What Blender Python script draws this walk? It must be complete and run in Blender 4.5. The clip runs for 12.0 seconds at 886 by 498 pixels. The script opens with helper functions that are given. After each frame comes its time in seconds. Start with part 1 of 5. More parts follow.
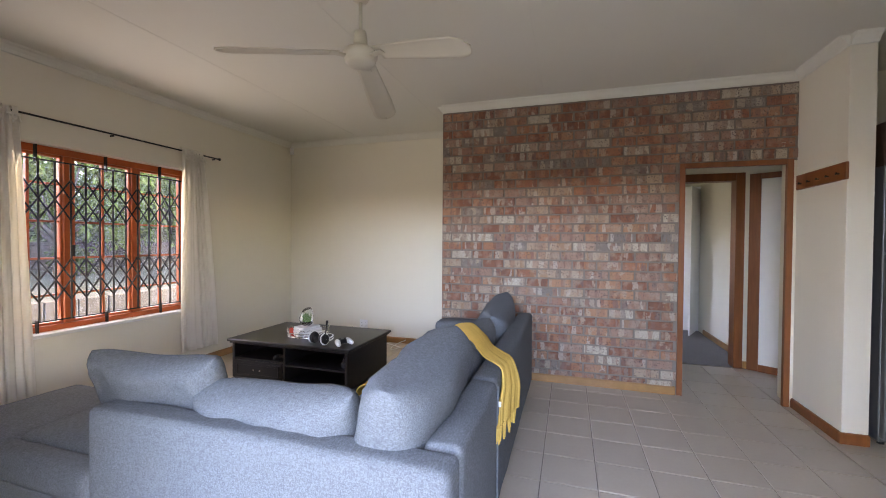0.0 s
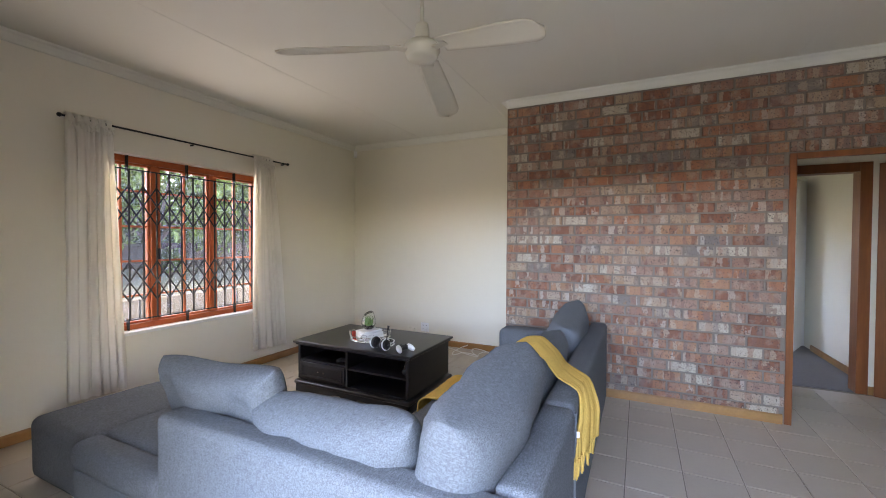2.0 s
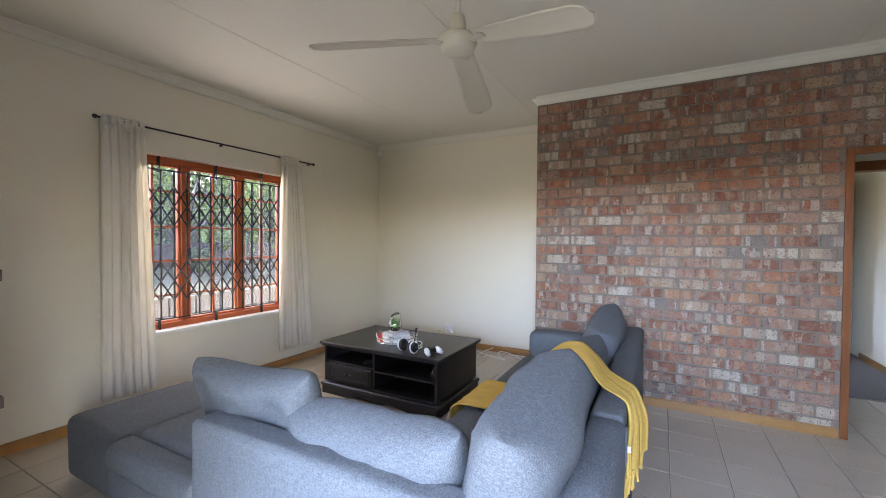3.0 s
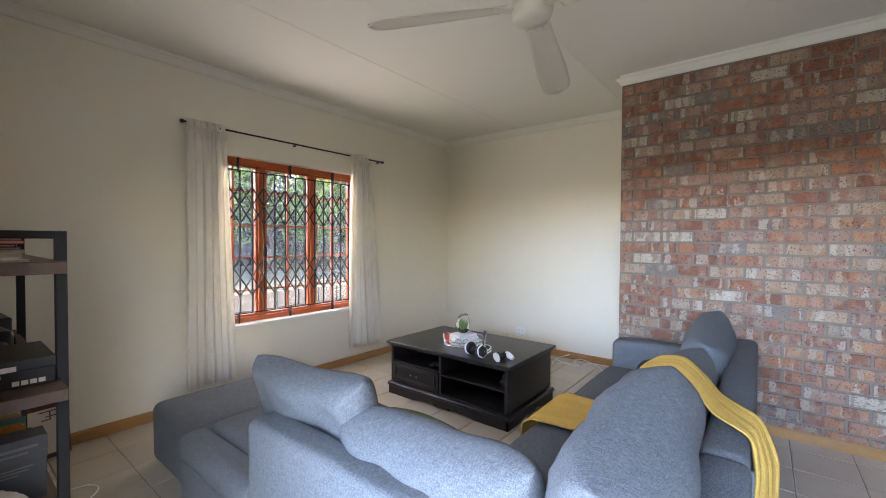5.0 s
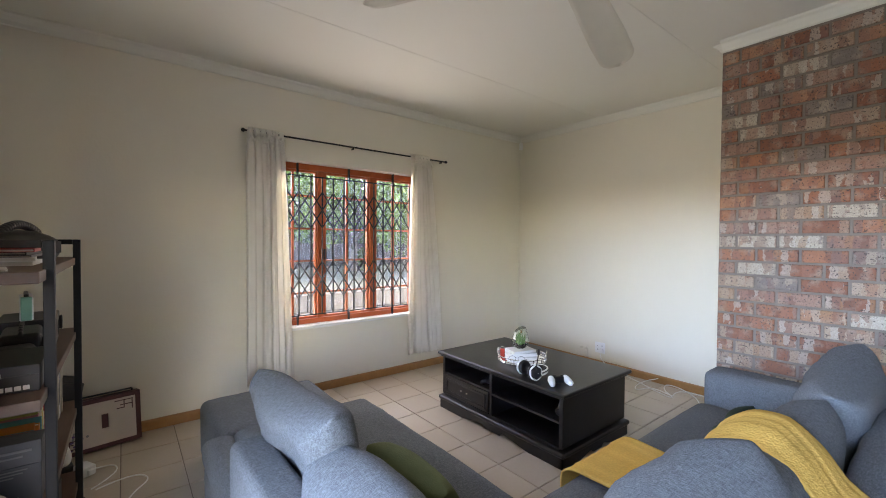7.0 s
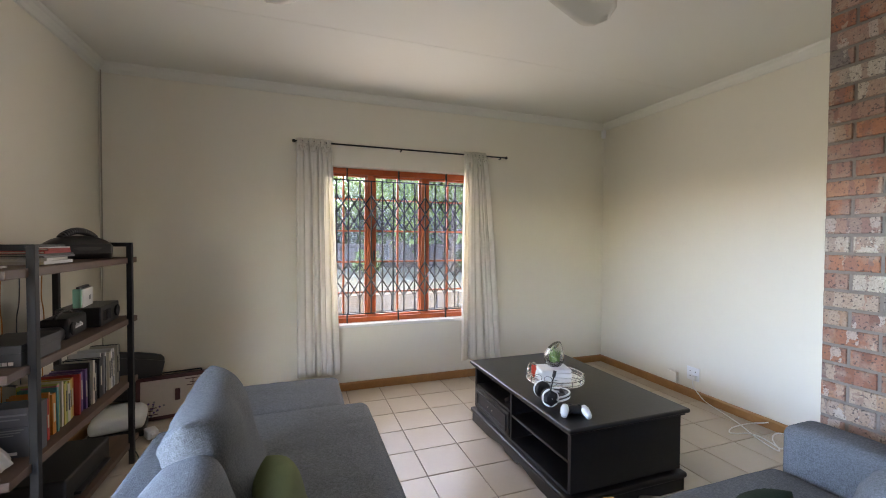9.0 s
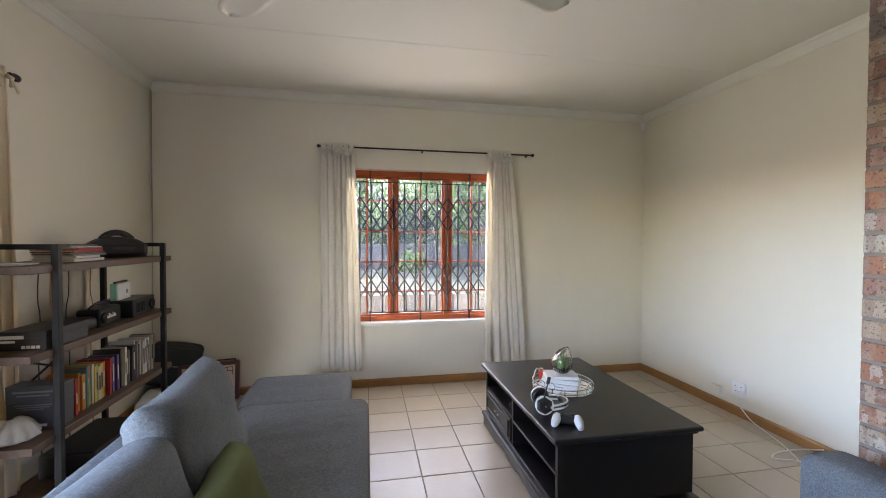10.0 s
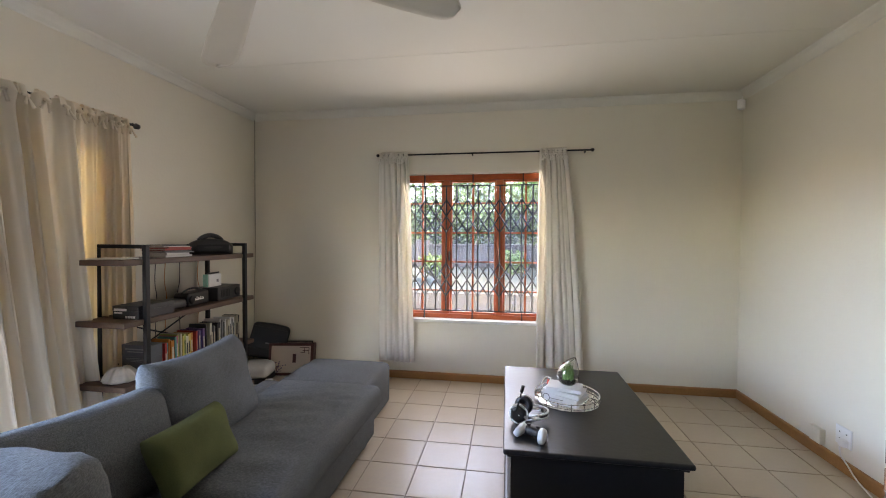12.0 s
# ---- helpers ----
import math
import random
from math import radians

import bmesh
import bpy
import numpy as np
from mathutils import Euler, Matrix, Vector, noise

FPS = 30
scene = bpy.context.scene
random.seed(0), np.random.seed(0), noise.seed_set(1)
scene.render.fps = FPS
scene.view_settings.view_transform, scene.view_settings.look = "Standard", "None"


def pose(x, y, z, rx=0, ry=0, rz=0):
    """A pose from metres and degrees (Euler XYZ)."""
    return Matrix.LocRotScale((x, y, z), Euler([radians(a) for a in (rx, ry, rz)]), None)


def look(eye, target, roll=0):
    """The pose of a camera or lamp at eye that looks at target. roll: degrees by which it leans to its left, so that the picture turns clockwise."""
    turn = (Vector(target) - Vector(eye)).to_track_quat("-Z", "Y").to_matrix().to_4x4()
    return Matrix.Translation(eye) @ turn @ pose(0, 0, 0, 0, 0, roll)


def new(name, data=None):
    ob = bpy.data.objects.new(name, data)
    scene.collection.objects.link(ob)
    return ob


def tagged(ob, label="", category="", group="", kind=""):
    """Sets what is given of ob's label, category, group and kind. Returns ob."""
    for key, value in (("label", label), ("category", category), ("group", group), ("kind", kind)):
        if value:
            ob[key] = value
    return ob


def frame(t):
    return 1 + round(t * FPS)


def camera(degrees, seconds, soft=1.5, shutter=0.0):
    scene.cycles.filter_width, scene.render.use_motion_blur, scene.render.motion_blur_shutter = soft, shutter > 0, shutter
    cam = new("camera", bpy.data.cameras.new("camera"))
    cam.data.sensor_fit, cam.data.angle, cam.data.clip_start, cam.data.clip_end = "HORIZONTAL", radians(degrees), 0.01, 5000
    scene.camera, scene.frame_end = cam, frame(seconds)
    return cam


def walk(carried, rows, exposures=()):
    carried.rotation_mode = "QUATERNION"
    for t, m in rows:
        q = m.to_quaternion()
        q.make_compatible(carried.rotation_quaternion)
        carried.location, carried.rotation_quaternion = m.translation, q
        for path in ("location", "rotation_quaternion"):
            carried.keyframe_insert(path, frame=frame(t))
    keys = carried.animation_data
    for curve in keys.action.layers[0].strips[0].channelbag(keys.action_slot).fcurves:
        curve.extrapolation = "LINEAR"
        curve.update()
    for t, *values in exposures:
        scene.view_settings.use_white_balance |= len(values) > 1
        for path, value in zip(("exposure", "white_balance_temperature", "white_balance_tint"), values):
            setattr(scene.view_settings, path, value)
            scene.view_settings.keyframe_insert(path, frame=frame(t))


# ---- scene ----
cam = camera(95.2, 12.0, 1.0)
KELVIN, TINT = 7900, 24
PATH = [
    (0, (-0.082, 1.666, 1.365), (-0.677, 3.575, 1.33), 0.4),
    (0.5, (-0.084, 1.708, 1.385), (-0.755, 3.591, 1.346), 0.3),
    (1, (-0.092, 1.751, 1.397), (-0.85, 3.601, 1.356), 0.4),
    (1.5, (-0.13, 1.791, 1.397), (-0.958, 3.612, 1.357), 0.4),
    (2, (-0.17, 1.824, 1.399), (-1.041, 3.623, 1.359), 0.3),
    (2.5, (-0.223, 1.841, 1.403), (-1.129, 3.624, 1.366), 0.4),
    (3, (-0.289, 1.857, 1.4), (-1.24, 3.616, 1.361), 0.4),
    (5, (-0.386, 2.044, 1.375), (-1.628, 3.61, 1.334), 0.3),
    (5.5, (-0.398, 2.112, 1.368), (-1.704, 3.626, 1.326), 0.3),
    (6, (-0.384, 2.212, 1.364), (-1.757, 3.666, 1.32), 0.4),
    (6.5, (-0.362, 2.364, 1.383), (-1.833, 3.719, 1.342), 0.3),
    (7, (-0.34, 2.494, 1.407), (-1.91, 3.732, 1.366), 0.4),
    (7.5, (-0.29, 2.694, 1.419), (-1.977, 3.767, 1.378), 0.3),
    (7.7, (-0.268, 2.769, 1.424), (-1.996, 3.776, 1.383), 0.4),
    (9.5, (-0.067, 3.505, 1.427), (-1.993, 4.043, 1.383), 0.2),
    (10, (-0.022, 3.702, 1.423), (-1.987, 4.073, 1.381), 0.2),
    (10.5, (0.038, 3.915, 1.43), (-1.952, 4.109, 1.389), 0.1),
    (11, (0.034, 4.157, 1.403), (-1.966, 4.186, 1.37), 0.2),
    (11.5, (0.021, 4.367, 1.405), (-1.974, 4.23, 1.373), 0.3),
    (12, (0.08, 4.585, 1.447), (-1.894, 4.272, 1.397), 0.3),
]
walk(cam, [(t, look(eye, target, roll)) for t, eye, target, roll in PATH], [(0.0, 5.0, KELVIN + 700, TINT + 6), (3.0, 5.14, KELVIN + 100, TINT + 1), (7.0, 5.36, KELVIN, TINT), (12.0, 5.40, KELVIN, TINT)])

# ---- light ----
world = bpy.data.worlds.new("sky")
scene.world = world
world.use_nodes = True
wn = world.node_tree
sky = wn.nodes.new("ShaderNodeTexSky")
sky.sky_type, sky.sun_disc = "NISHITA", False
sky.sun_elevation, sky.sun_rotation = radians(50), radians(20)
sky.dust_density, sky.air_density, sky.ozone_density = 0.4, 1.0, 1.5
wn.links.new(sky.outputs[0], wn.nodes["Background"].inputs[0])
wn.nodes["Background"].inputs[1].default_value = 0.14

sun = new("sun", bpy.data.lights.new("sun", "SUN"))
sun.data.energy, sun.data.angle, sun.data.color = 0.6, radians(15), (1.0, 0.96, 0.9)
sun.matrix_world = look((0, 0, 0), (-0.22, -0.6, -0.76))


# the sky's light in the west window's opening
pane_light = new("window_light", bpy.data.lights.new("window_light", "AREA"))
pane_light.data.shape, pane_light.data.size, pane_light.data.size_y = "RECTANGLE", 1.40, 1.50
pane_light.data.energy, pane_light.data.color = 0.80, (0.90, 0.96, 1.0)
pane_light.matrix_world = look((-4.015, 4.236, 1.36), (0, 4.236, 0.8))

# the band of open sky between the veranda's eave and the garden hedge, south of the garden door
eave_light = new("eave_sky_light", bpy.data.lights.new("eave_sky_light", "AREA"))
eave_light.data.shape, eave_light.data.size, eave_light.data.size_y = "RECTANGLE", 6.0, 1.05
eave_light.data.energy, eave_light.data.color = 37.0, (0.215, 0.49, 1.0)
eave_light.matrix_world = look((0.0, -6.0, 2.65), (-0.5, 4.0, 1.3))

# the lit veranda and garden in the garden door's opening
door_light = new("door_light", bpy.data.lights.new("door_light", "AREA"))
door_light.data.shape, door_light.data.size, door_light.data.size_y = "RECTANGLE", 2.3, 1.5
door_light.data.energy, door_light.data.color = 0.28, (0.95, 0.95, 0.88)
door_light.matrix_world = look((-0.6, 1.625, 1.10), (-1.1, 4.0, 0.9))


# ---- materials ----
def mat(name, base, rough=0.5, metal=0.0, grain=(), bump=(), dark=0.75, spec=0.5, random_amount=0.0):
    """A plain surface: base colour varied by noises (scale, amount) and bumped by noises (scale, strength)."""
    m = bpy.data.materials.new(name)
    m.use_nodes = True
    t = m.node_tree
    b = t.nodes["Principled BSDF"]
    b.inputs["Roughness"].default_value, b.inputs["Metallic"].default_value = rough, metal
    b.inputs["Specular IOR Level"].default_value = spec
    b.inputs["Base Color"].default_value = (*base, 1)
    co = t.nodes.new("ShaderNodeTexCoord")
    last = None
    for scale, amount in grain:
        n = t.nodes.new("ShaderNodeTexNoise")
        n.inputs["Scale"].default_value, n.inputs["Detail"].default_value = scale, 4
        t.links.new(co.outputs["Object"], n.inputs["Vector"])
        r = t.nodes.new("ShaderNodeMapRange")
        r.inputs[1].default_value, r.inputs[2].default_value = 0.3, 0.7
        r.inputs[3].default_value, r.inputs[4].default_value = 0, amount
        t.links.new(n.outputs[0], r.inputs[0])
        x = t.nodes.new("ShaderNodeMix")
        x.data_type = "RGBA"
        x.inputs[7].default_value = (*[c * dark for c in base], 1)
        if last is None:
            x.inputs[6].default_value = (*base, 1)
        else:
            t.links.new(last, x.inputs[6])
            x.inputs[7].default_value = (*[c * dark for c in base], 1)
        t.links.new(r.outputs[0], x.inputs[0])
        last = x.outputs[2]
    if random_amount:
        info = t.nodes.new("ShaderNodeObjectInfo")
        r = t.nodes.new("ShaderNodeMapRange")
        r.inputs[3].default_value, r.inputs[4].default_value = 1 - random_amount, 1 + random_amount
        t.links.new(info.outputs["Random"], r.inputs[0])
        h = t.nodes.new("ShaderNodeHueSaturation")
        if last is None:
            h.inputs["Color"].default_value = (*base, 1)
        else:
            t.links.new(last, h.inputs["Color"])
        t.links.new(r.outputs[0], h.inputs["Value"])
        last = h.outputs[0]
    if last is not None:
        t.links.new(last, b.inputs["Base Color"])
    normal = None
    for scale, strength in bump:
        n = t.nodes.new("ShaderNodeTexNoise")
        n.inputs["Scale"].default_value, n.inputs["Detail"].default_value = scale, 3
        t.links.new(co.outputs["Object"], n.inputs["Vector"])
        k = t.nodes.new("ShaderNodeBump")
        k.inputs["Strength"].default_value, k.inputs["Distance"].default_value = strength, 0.01
        t.links.new(n.outputs[0], k.inputs["Height"])
        if normal is not None:
            t.links.new(normal, k.inputs["Normal"])
        normal = k.outputs[0]
    if normal is not None:
        t.links.new(normal, b.inputs["Normal"])
    return m


def stretch(m, axis, factor):
    """Stretches every noise of a material along one axis, for wood grain and woven threads."""
    t = m.node_tree
    co = next(n for n in t.nodes if n.type == "TEX_COORD")
    mp = t.nodes.new("ShaderNodeMapping")
    mp.inputs["Scale"].default_value[axis] = factor
    t.links.new(co.outputs["Object"], mp.inputs["Vector"])
    for n in t.nodes:
        if n.type == "TEX_NOISE":
            t.links.new(mp.outputs[0], n.inputs["Vector"])
    return m


def weave(name, base):
    """Chunky flat-woven cloth: pale and dark threads running two ways, with a slow fade."""
    m = mat(name, base, 0.95, grain=[(7, 0.25)], bump=[(10, 0.40), (27, 0.22)], dark=0.8, spec=0.1)
    t = m.node_tree
    b = t.nodes["Principled BSDF"]
    co = next(n for n in t.nodes if n.type == "TEX_COORD")
    last = b.inputs["Base Color"].links[0].from_socket
    normal = b.inputs["Normal"].links[0].from_socket
    for scale, tone in (((50, 330, 330), 0.64), ((330, 330, 50), 0.64), ((260, 70, 260), 1.32)):
        mp = t.nodes.new("ShaderNodeMapping")
        mp.inputs["Scale"].default_value = scale
        t.links.new(co.outputs["Object"], mp.inputs["Vector"])
        n = t.nodes.new("ShaderNodeTexNoise")
        n.inputs["Scale"].default_value, n.inputs["Detail"].default_value = 1.0, 2
        t.links.new(mp.outputs[0], n.inputs["Vector"])
        r = t.nodes.new("ShaderNodeMapRange")
        r.inputs[1].default_value, r.inputs[2].default_value, r.inputs[4].default_value = 0.46, 0.66, 0.75
        t.links.new(n.outputs[0], r.inputs[0])
        x = t.nodes.new("ShaderNodeMix")
        x.data_type = "RGBA"
        x.inputs[7].default_value = (*[c * tone for c in base], 1)
        t.links.new(r.outputs[0], x.inputs[0])
        t.links.new(last, x.inputs[6])
        last = x.outputs[2]
        k = t.nodes.new("ShaderNodeBump")
        k.inputs["Strength"].default_value, k.inputs["Distance"].default_value = 0.35, 0.004
        t.links.new(n.outputs[0], k.inputs["Height"])
        t.links.new(normal, k.inputs["Normal"])
        normal = k.outputs[0]
    t.links.new(last, b.inputs["Base Color"])
    t.links.new(normal, b.inputs["Normal"])
    return m


def cloth(name, base, through_amount=0.35, glow=(0.95, 0.90, 0.78)):
    """Curtain cloth that lets some light through."""
    m = mat(name, base, 0.9, grain=[(3, 0.4), (250, 0.25)], bump=[(400, 0.08)], dark=0.88, spec=0.1)
    t = m.node_tree
    b = t.nodes["Principled BSDF"]
    tr = t.nodes.new("ShaderNodeBsdfTranslucent")
    tr.inputs[0].default_value = (*[c * g for c, g in zip(base, glow)], 1)
    mx = t.nodes.new("ShaderNodeMixShader")
    mx.inputs[0].default_value = through_amount
    t.links.new(b.outputs[0], mx.inputs[1])
    t.links.new(tr.outputs[0], mx.inputs[2])
    t.links.new(mx.outputs[0], t.nodes["Material Output"].inputs[0])
    return m


def glass(name, tint=(0.95, 0.97, 0.96), rough=0.0):
    m = bpy.data.materials.new(name)
    m.use_nodes = True
    b = m.node_tree.nodes["Principled BSDF"]
    b.inputs["Base Color"].default_value = (*tint, 1)
    b.inputs["Transmission Weight"].default_value = 1.0
    b.inputs["Roughness"].default_value = rough
    b.inputs["IOR"].default_value = 1.45
    return m


PLASTER = mat("cream_plaster", (0.75, 0.705, 0.595), 0.75, grain=[(0.9, 0.25), (9, 0.15)], bump=[(60, 0.10), (7, 0.08)], dark=0.93)
CEIL = mat("white_ceiling_paint", (0.69, 0.675, 0.595), 0.85, grain=[(0.8, 0.25), (30, 0.1)], bump=[(90, 0.05)], dark=0.95)
CORNICE = mat("white_cornice_paint", (0.70, 0.685, 0.61), 0.7, grain=[(5, 0.3)], dark=0.93)
TILE = mat("beige_ceramic_tile", (0.50, 0.425, 0.335), 0.33, grain=[(3, 0.5), (40, 0.35)], bump=[(25, 0.03)], dark=0.86, random_amount=0.05)
GROUT = mat("brown_grout", (0.25, 0.21, 0.172), 0.9, grain=[(20, 0.5)])
WOODTRIM = stretch(mat("varnished_orange_wood", (0.28, 0.088, 0.026), 0.35, grain=[(18, 0.8), (70, 0.4)], bump=[(60, 0.05)], dark=0.6), 2, 0.12)
SKIRT = mat("varnished_skirting_wood", (0.42, 0.20, 0.065), 0.35, grain=[(6, 0.7), (45, 0.4)], bump=[(40, 0.05)], dark=0.62)
REDWOOD = mat("red_brown_window_paint", (0.60, 0.125, 0.034), 0.38, grain=[(7, 0.6), (60, 0.4)], bump=[(50, 0.06)], dark=0.72)
IRON = mat("black_wrought_iron", (0.022, 0.021, 0.02), 0.45, metal=0.3, grain=[(40, 0.6)], bump=[(80, 0.1)])
WHITEPAINT = mat("white_sill_paint", (0.8, 0.79, 0.76), 0.55, grain=[(6, 0.4)], dark=0.9)
PANE = glass("dusty_window_glass")
pt = PANE.node_tree
dust = pt.nodes.new("ShaderNodeBsdfTranslucent")
dust.inputs[0].default_value = (0.75, 0.77, 0.78, 1)
haze = pt.nodes.new("ShaderNodeMixShader")
haze.inputs[0].default_value = 0.02
pt.links.new(pt.nodes["Principled BSDF"].outputs[0], haze.inputs[1])
pt.links.new(dust.outputs[0], haze.inputs[2])
pt.links.new(haze.outputs[0], pt.nodes["Material Output"].inputs[0])
CARPET = mat("grey_carpet", (0.20, 0.19, 0.185), 0.95, grain=[(60, 0.8), (3, 0.4)], bump=[(200, 0.4)])
SOFA = weave("blue_grey_woven_fabric", (0.140, 0.154, 0.163))
BLACKWOOD = mat("black_stained_wood", (0.014, 0.0145, 0.016), 0.33, grain=[(8, 0.5), (60, 0.5)], bump=[(35, 0.05)], dark=0.5)
CURTAIN = cloth("cream_curtain_cloth", (0.90, 0.885, 0.84), 0.36)
CURTAIN_S = cloth("ecru_curtain_cloth", (0.80, 0.73, 0.60), 0.34, (0.98, 0.80, 0.52))
# copy of the ecru cloth letting less light through, so it glows less
CURTAIN_G = cloth("dim_ecru_curtain_cloth", (0.80, 0.71, 0.57), 0.12, (0.95, 0.85, 0.65))
YELLOW = mat("mustard_knit_wool", (0.76, 0.465, 0.12), 0.95, grain=[(120, 0.6), (12, 0.3)], bump=[(150, 0.35)], dark=0.7, spec=0.1)
FANPAINT = mat("cream_fan_enamel", (0.58, 0.54, 0.44), 0.4, grain=[(10, 0.4)], dark=0.88)
SHELFWOOD = stretch(mat("rustic_brown_board", (0.12, 0.068, 0.045), 0.55, grain=[(30, 0.8), (90, 0.4)], bump=[(50, 0.08)], dark=0.55), 0, 0.1)
STEEL = mat("black_steel_tube", (0.012, 0.012, 0.013), 0.55, spec=0.3, grain=[(30, 0.4)])
BLACKPLASTIC = mat("black_plastic", (0.012, 0.012, 0.013), 0.4, grain=[(30, 0.5)], bump=[(200, 0.06)])
WHITEPLASTIC = mat("white_plastic", (0.78, 0.78, 0.77), 0.35, grain=[(12, 0.3)], dark=0.92)


# ---- building helpers ----
def part(name, bm, material, parent=None, label="", smooth=False):
    """Links a bmesh as one mesh object under a thing or part."""
    me = bpy.data.meshes.new(name)
    bm.normal_update()
    bm.to_mesh(me)
    bm.free()
    me.materials.append(material)
    if smooth:
        for f in me.polygons:
            f.use_smooth = True
    ob = new(name, me)
    if parent is not None:
        ob.parent = parent
    if label:
        ob["label"] = label
    return ob


def box(x0, x1, y0, y1, z0, z1, bevel=0.0, seg=2, bm=None):
    """An axis-aligned block with rounded edges; added to bm if given."""
    b = bmesh.new()
    bmesh.ops.create_cube(b, size=1, matrix=Matrix.Translation(((x0 + x1) / 2, (y0 + y1) / 2, (z0 + z1) / 2)) @ Matrix.Diagonal((x1 - x0, y1 - y0, z1 - z0, 1)))
    if bevel:
        bmesh.ops.bevel(b, geom=b.edges[:], offset=bevel, segments=seg, affect="EDGES", profile=0.5)
    return b if bm is None else merge(bm, b)


def merge(bm, other, m=None):
    """Adds the bmesh other to bm."""
    me = bpy.data.meshes.new("tmp")
    if m is not None:
        other.transform(m)
    other.to_mesh(me)
    other.free()
    bm.from_mesh(me)
    bpy.data.meshes.remove(me)
    return bm


def rod(a, b, r, seg=12, r2=None, bm=None):
    """A round bar from a to b."""
    a, b = Vector(a), Vector(b)
    d = b - a
    o = bmesh.new()
    bmesh.ops.create_cone(o, cap_ends=True, segments=seg, radius1=r, radius2=r if r2 is None else r2, depth=d.length,
                          matrix=Matrix.Translation((a + b) / 2) @ d.to_track_quat("Z", "Y").to_matrix().to_4x4())
    return o if bm is None else merge(bm, o)


def lathe(profile, seg=32, m=None):
    """A turned shape from (radius, height) pairs, about z."""
    bm = bmesh.new()
    rings = []
    for r, z in profile:
        rings.append([bm.verts.new((r * math.cos(2 * math.pi * k / seg), r * math.sin(2 * math.pi * k / seg), z)) for k in range(seg)])
    for p, q in zip(rings, rings[1:]):
        for k in range(seg):
            bm.faces.new((p[k], p[(k + 1) % seg], q[(k + 1) % seg], q[k]))
    if profile[0][0] > 1e-6:
        bm.faces.new(list(reversed(rings[0])))
    if profile[-1][0] > 1e-6:
        bm.faces.new(rings[-1])
    bmesh.ops.remove_doubles(bm, verts=bm.verts[:], dist=1e-5)
    if m is not None:
        bm.transform(m)
    return bm


def extrude_profile(points, axis_from, axis_to, up=(0, 0, 1)):
    """A straight moulding: 2D points (out, up) swept from one place to another; out is to the left of the way."""
    a, b = Vector(axis_from), Vector(axis_to)
    way = (b - a).normalized()
    u = Vector(up)
    out = u.cross(way)
    bm = bmesh.new()
    ra = [bm.verts.new(a + out * p + u * q) for p, q in points]
    rb = [bm.verts.new(b + out * p + u * q) for p, q in points]
    n = len(points)
    for k in range(n):
        bm.faces.new((ra[k], ra[(k + 1) % n], rb[(k + 1) % n], rb[k]))
    bm.faces.new(list(reversed(ra)))
    bm.faces.new(rb)
    bmesh.ops.recalc_face_normals(bm, faces=bm.faces[:])
    return bm


def thing(name, label, category, group="", at=None):
    ob = new(name)
    ob.empty_display_size = 0.1
    if at is not None:
        ob.matrix_world = at
    return tagged(ob, label, category, group)


def cable(name, points, r, material, label, category="cable", group="", bezier=True):
    cu = bpy.data.curves.new(name, "CURVE")
    cu.dimensions, cu.bevel_depth, cu.bevel_resolution, cu.resolution_u = "3D", r, 2, 8
    sp = cu.splines.new("NURBS")
    sp.points.add(len(points) - 1)
    for p, q in zip(sp.points, points):
        p.co = (*q, 1)
    sp.use_endpoint_u, sp.order_u = True, 3
    cu.materials.append(material)
    me = bpy.data.meshes.new_from_object(new("tmp_curve", cu))
    bpy.data.objects.remove(bpy.data.objects["tmp_curve"])
    me.name = name
    ob = new(name, me)
    return tagged(ob, label, category, group)


# ---- plan ----
WX, NY, SY, BY = -3.99, 6.685, 1.84, 5.755   # west wall, recess wall, south wall, brick face
CZ = 2.786                                   # ceiling
BW, BE = -1.366, 1.72                        # brick wall's ends
T = 0.23
OX0, OX1, OZ = 0.862, 1.69, 2.065            # opening in the brick wall
SX0, SX1, SZ = -2.25, 0.75, 2.1              # garden door in the south wall
WY0, WY1, WZ0, WZ1 = 3.42, 5.055, 0.605, 2.11


def structure(name, bm, material, label, category):
    return tagged(part(name, bm, material), label, category, kind="structure")


b = box(WX - T, WX, SY - T, WY0, 0, CZ)
box(WX - T, WX, WY1, NY + T, 0, CZ, bm=b)
box(WX - T, WX, WY0, WY1, 0, WZ0, bm=b)
box(WX - T, WX, WY0, WY1, WZ1, CZ, bm=b)
structure("wall_west", b, PLASTER, "cream plastered wall with the barred window", "wall")
structure("wall_north", box(WX, BW + 0.11, NY, NY + T, 0, CZ), PLASTER, "cream plastered wall of the recess", "wall")
structure("wall_return", box(BW + 0.003, BW + 0.11, BY + 0.13, NY, 0, CZ), PLASTER, "plastered end of the brick wall", "wall")
b = box(WX, SX0, SY - T, SY, 0, CZ)
box(SX0, SX1, SY - T, SY, SZ, CZ, bm=b)
box(SX1, 4.6, SY - T, SY, 0, CZ, bm=b)
structure("wall_south", b, PLASTER, "cream plastered wall with the garden door", "wall")
MORTAR = mat("grey_mortar", (0.225, 0.185, 0.155), 0.95, grain=[(15, 0.6), (90, 0.4)], bump=[(120, 0.3)])
b = box(BW, OX0, BY + 0.004, BY + 0.13, 0, CZ)
box(OX0, OX1, BY + 0.004, BY + 0.13, OZ, CZ, bm=b)
box(OX1, BE, BY + 0.004, BY + 0.13, OZ, CZ, bm=b)
brick_wall = structure("wall_brick", b, MORTAR, "rustic face-brick wall with a doorway", "wall")
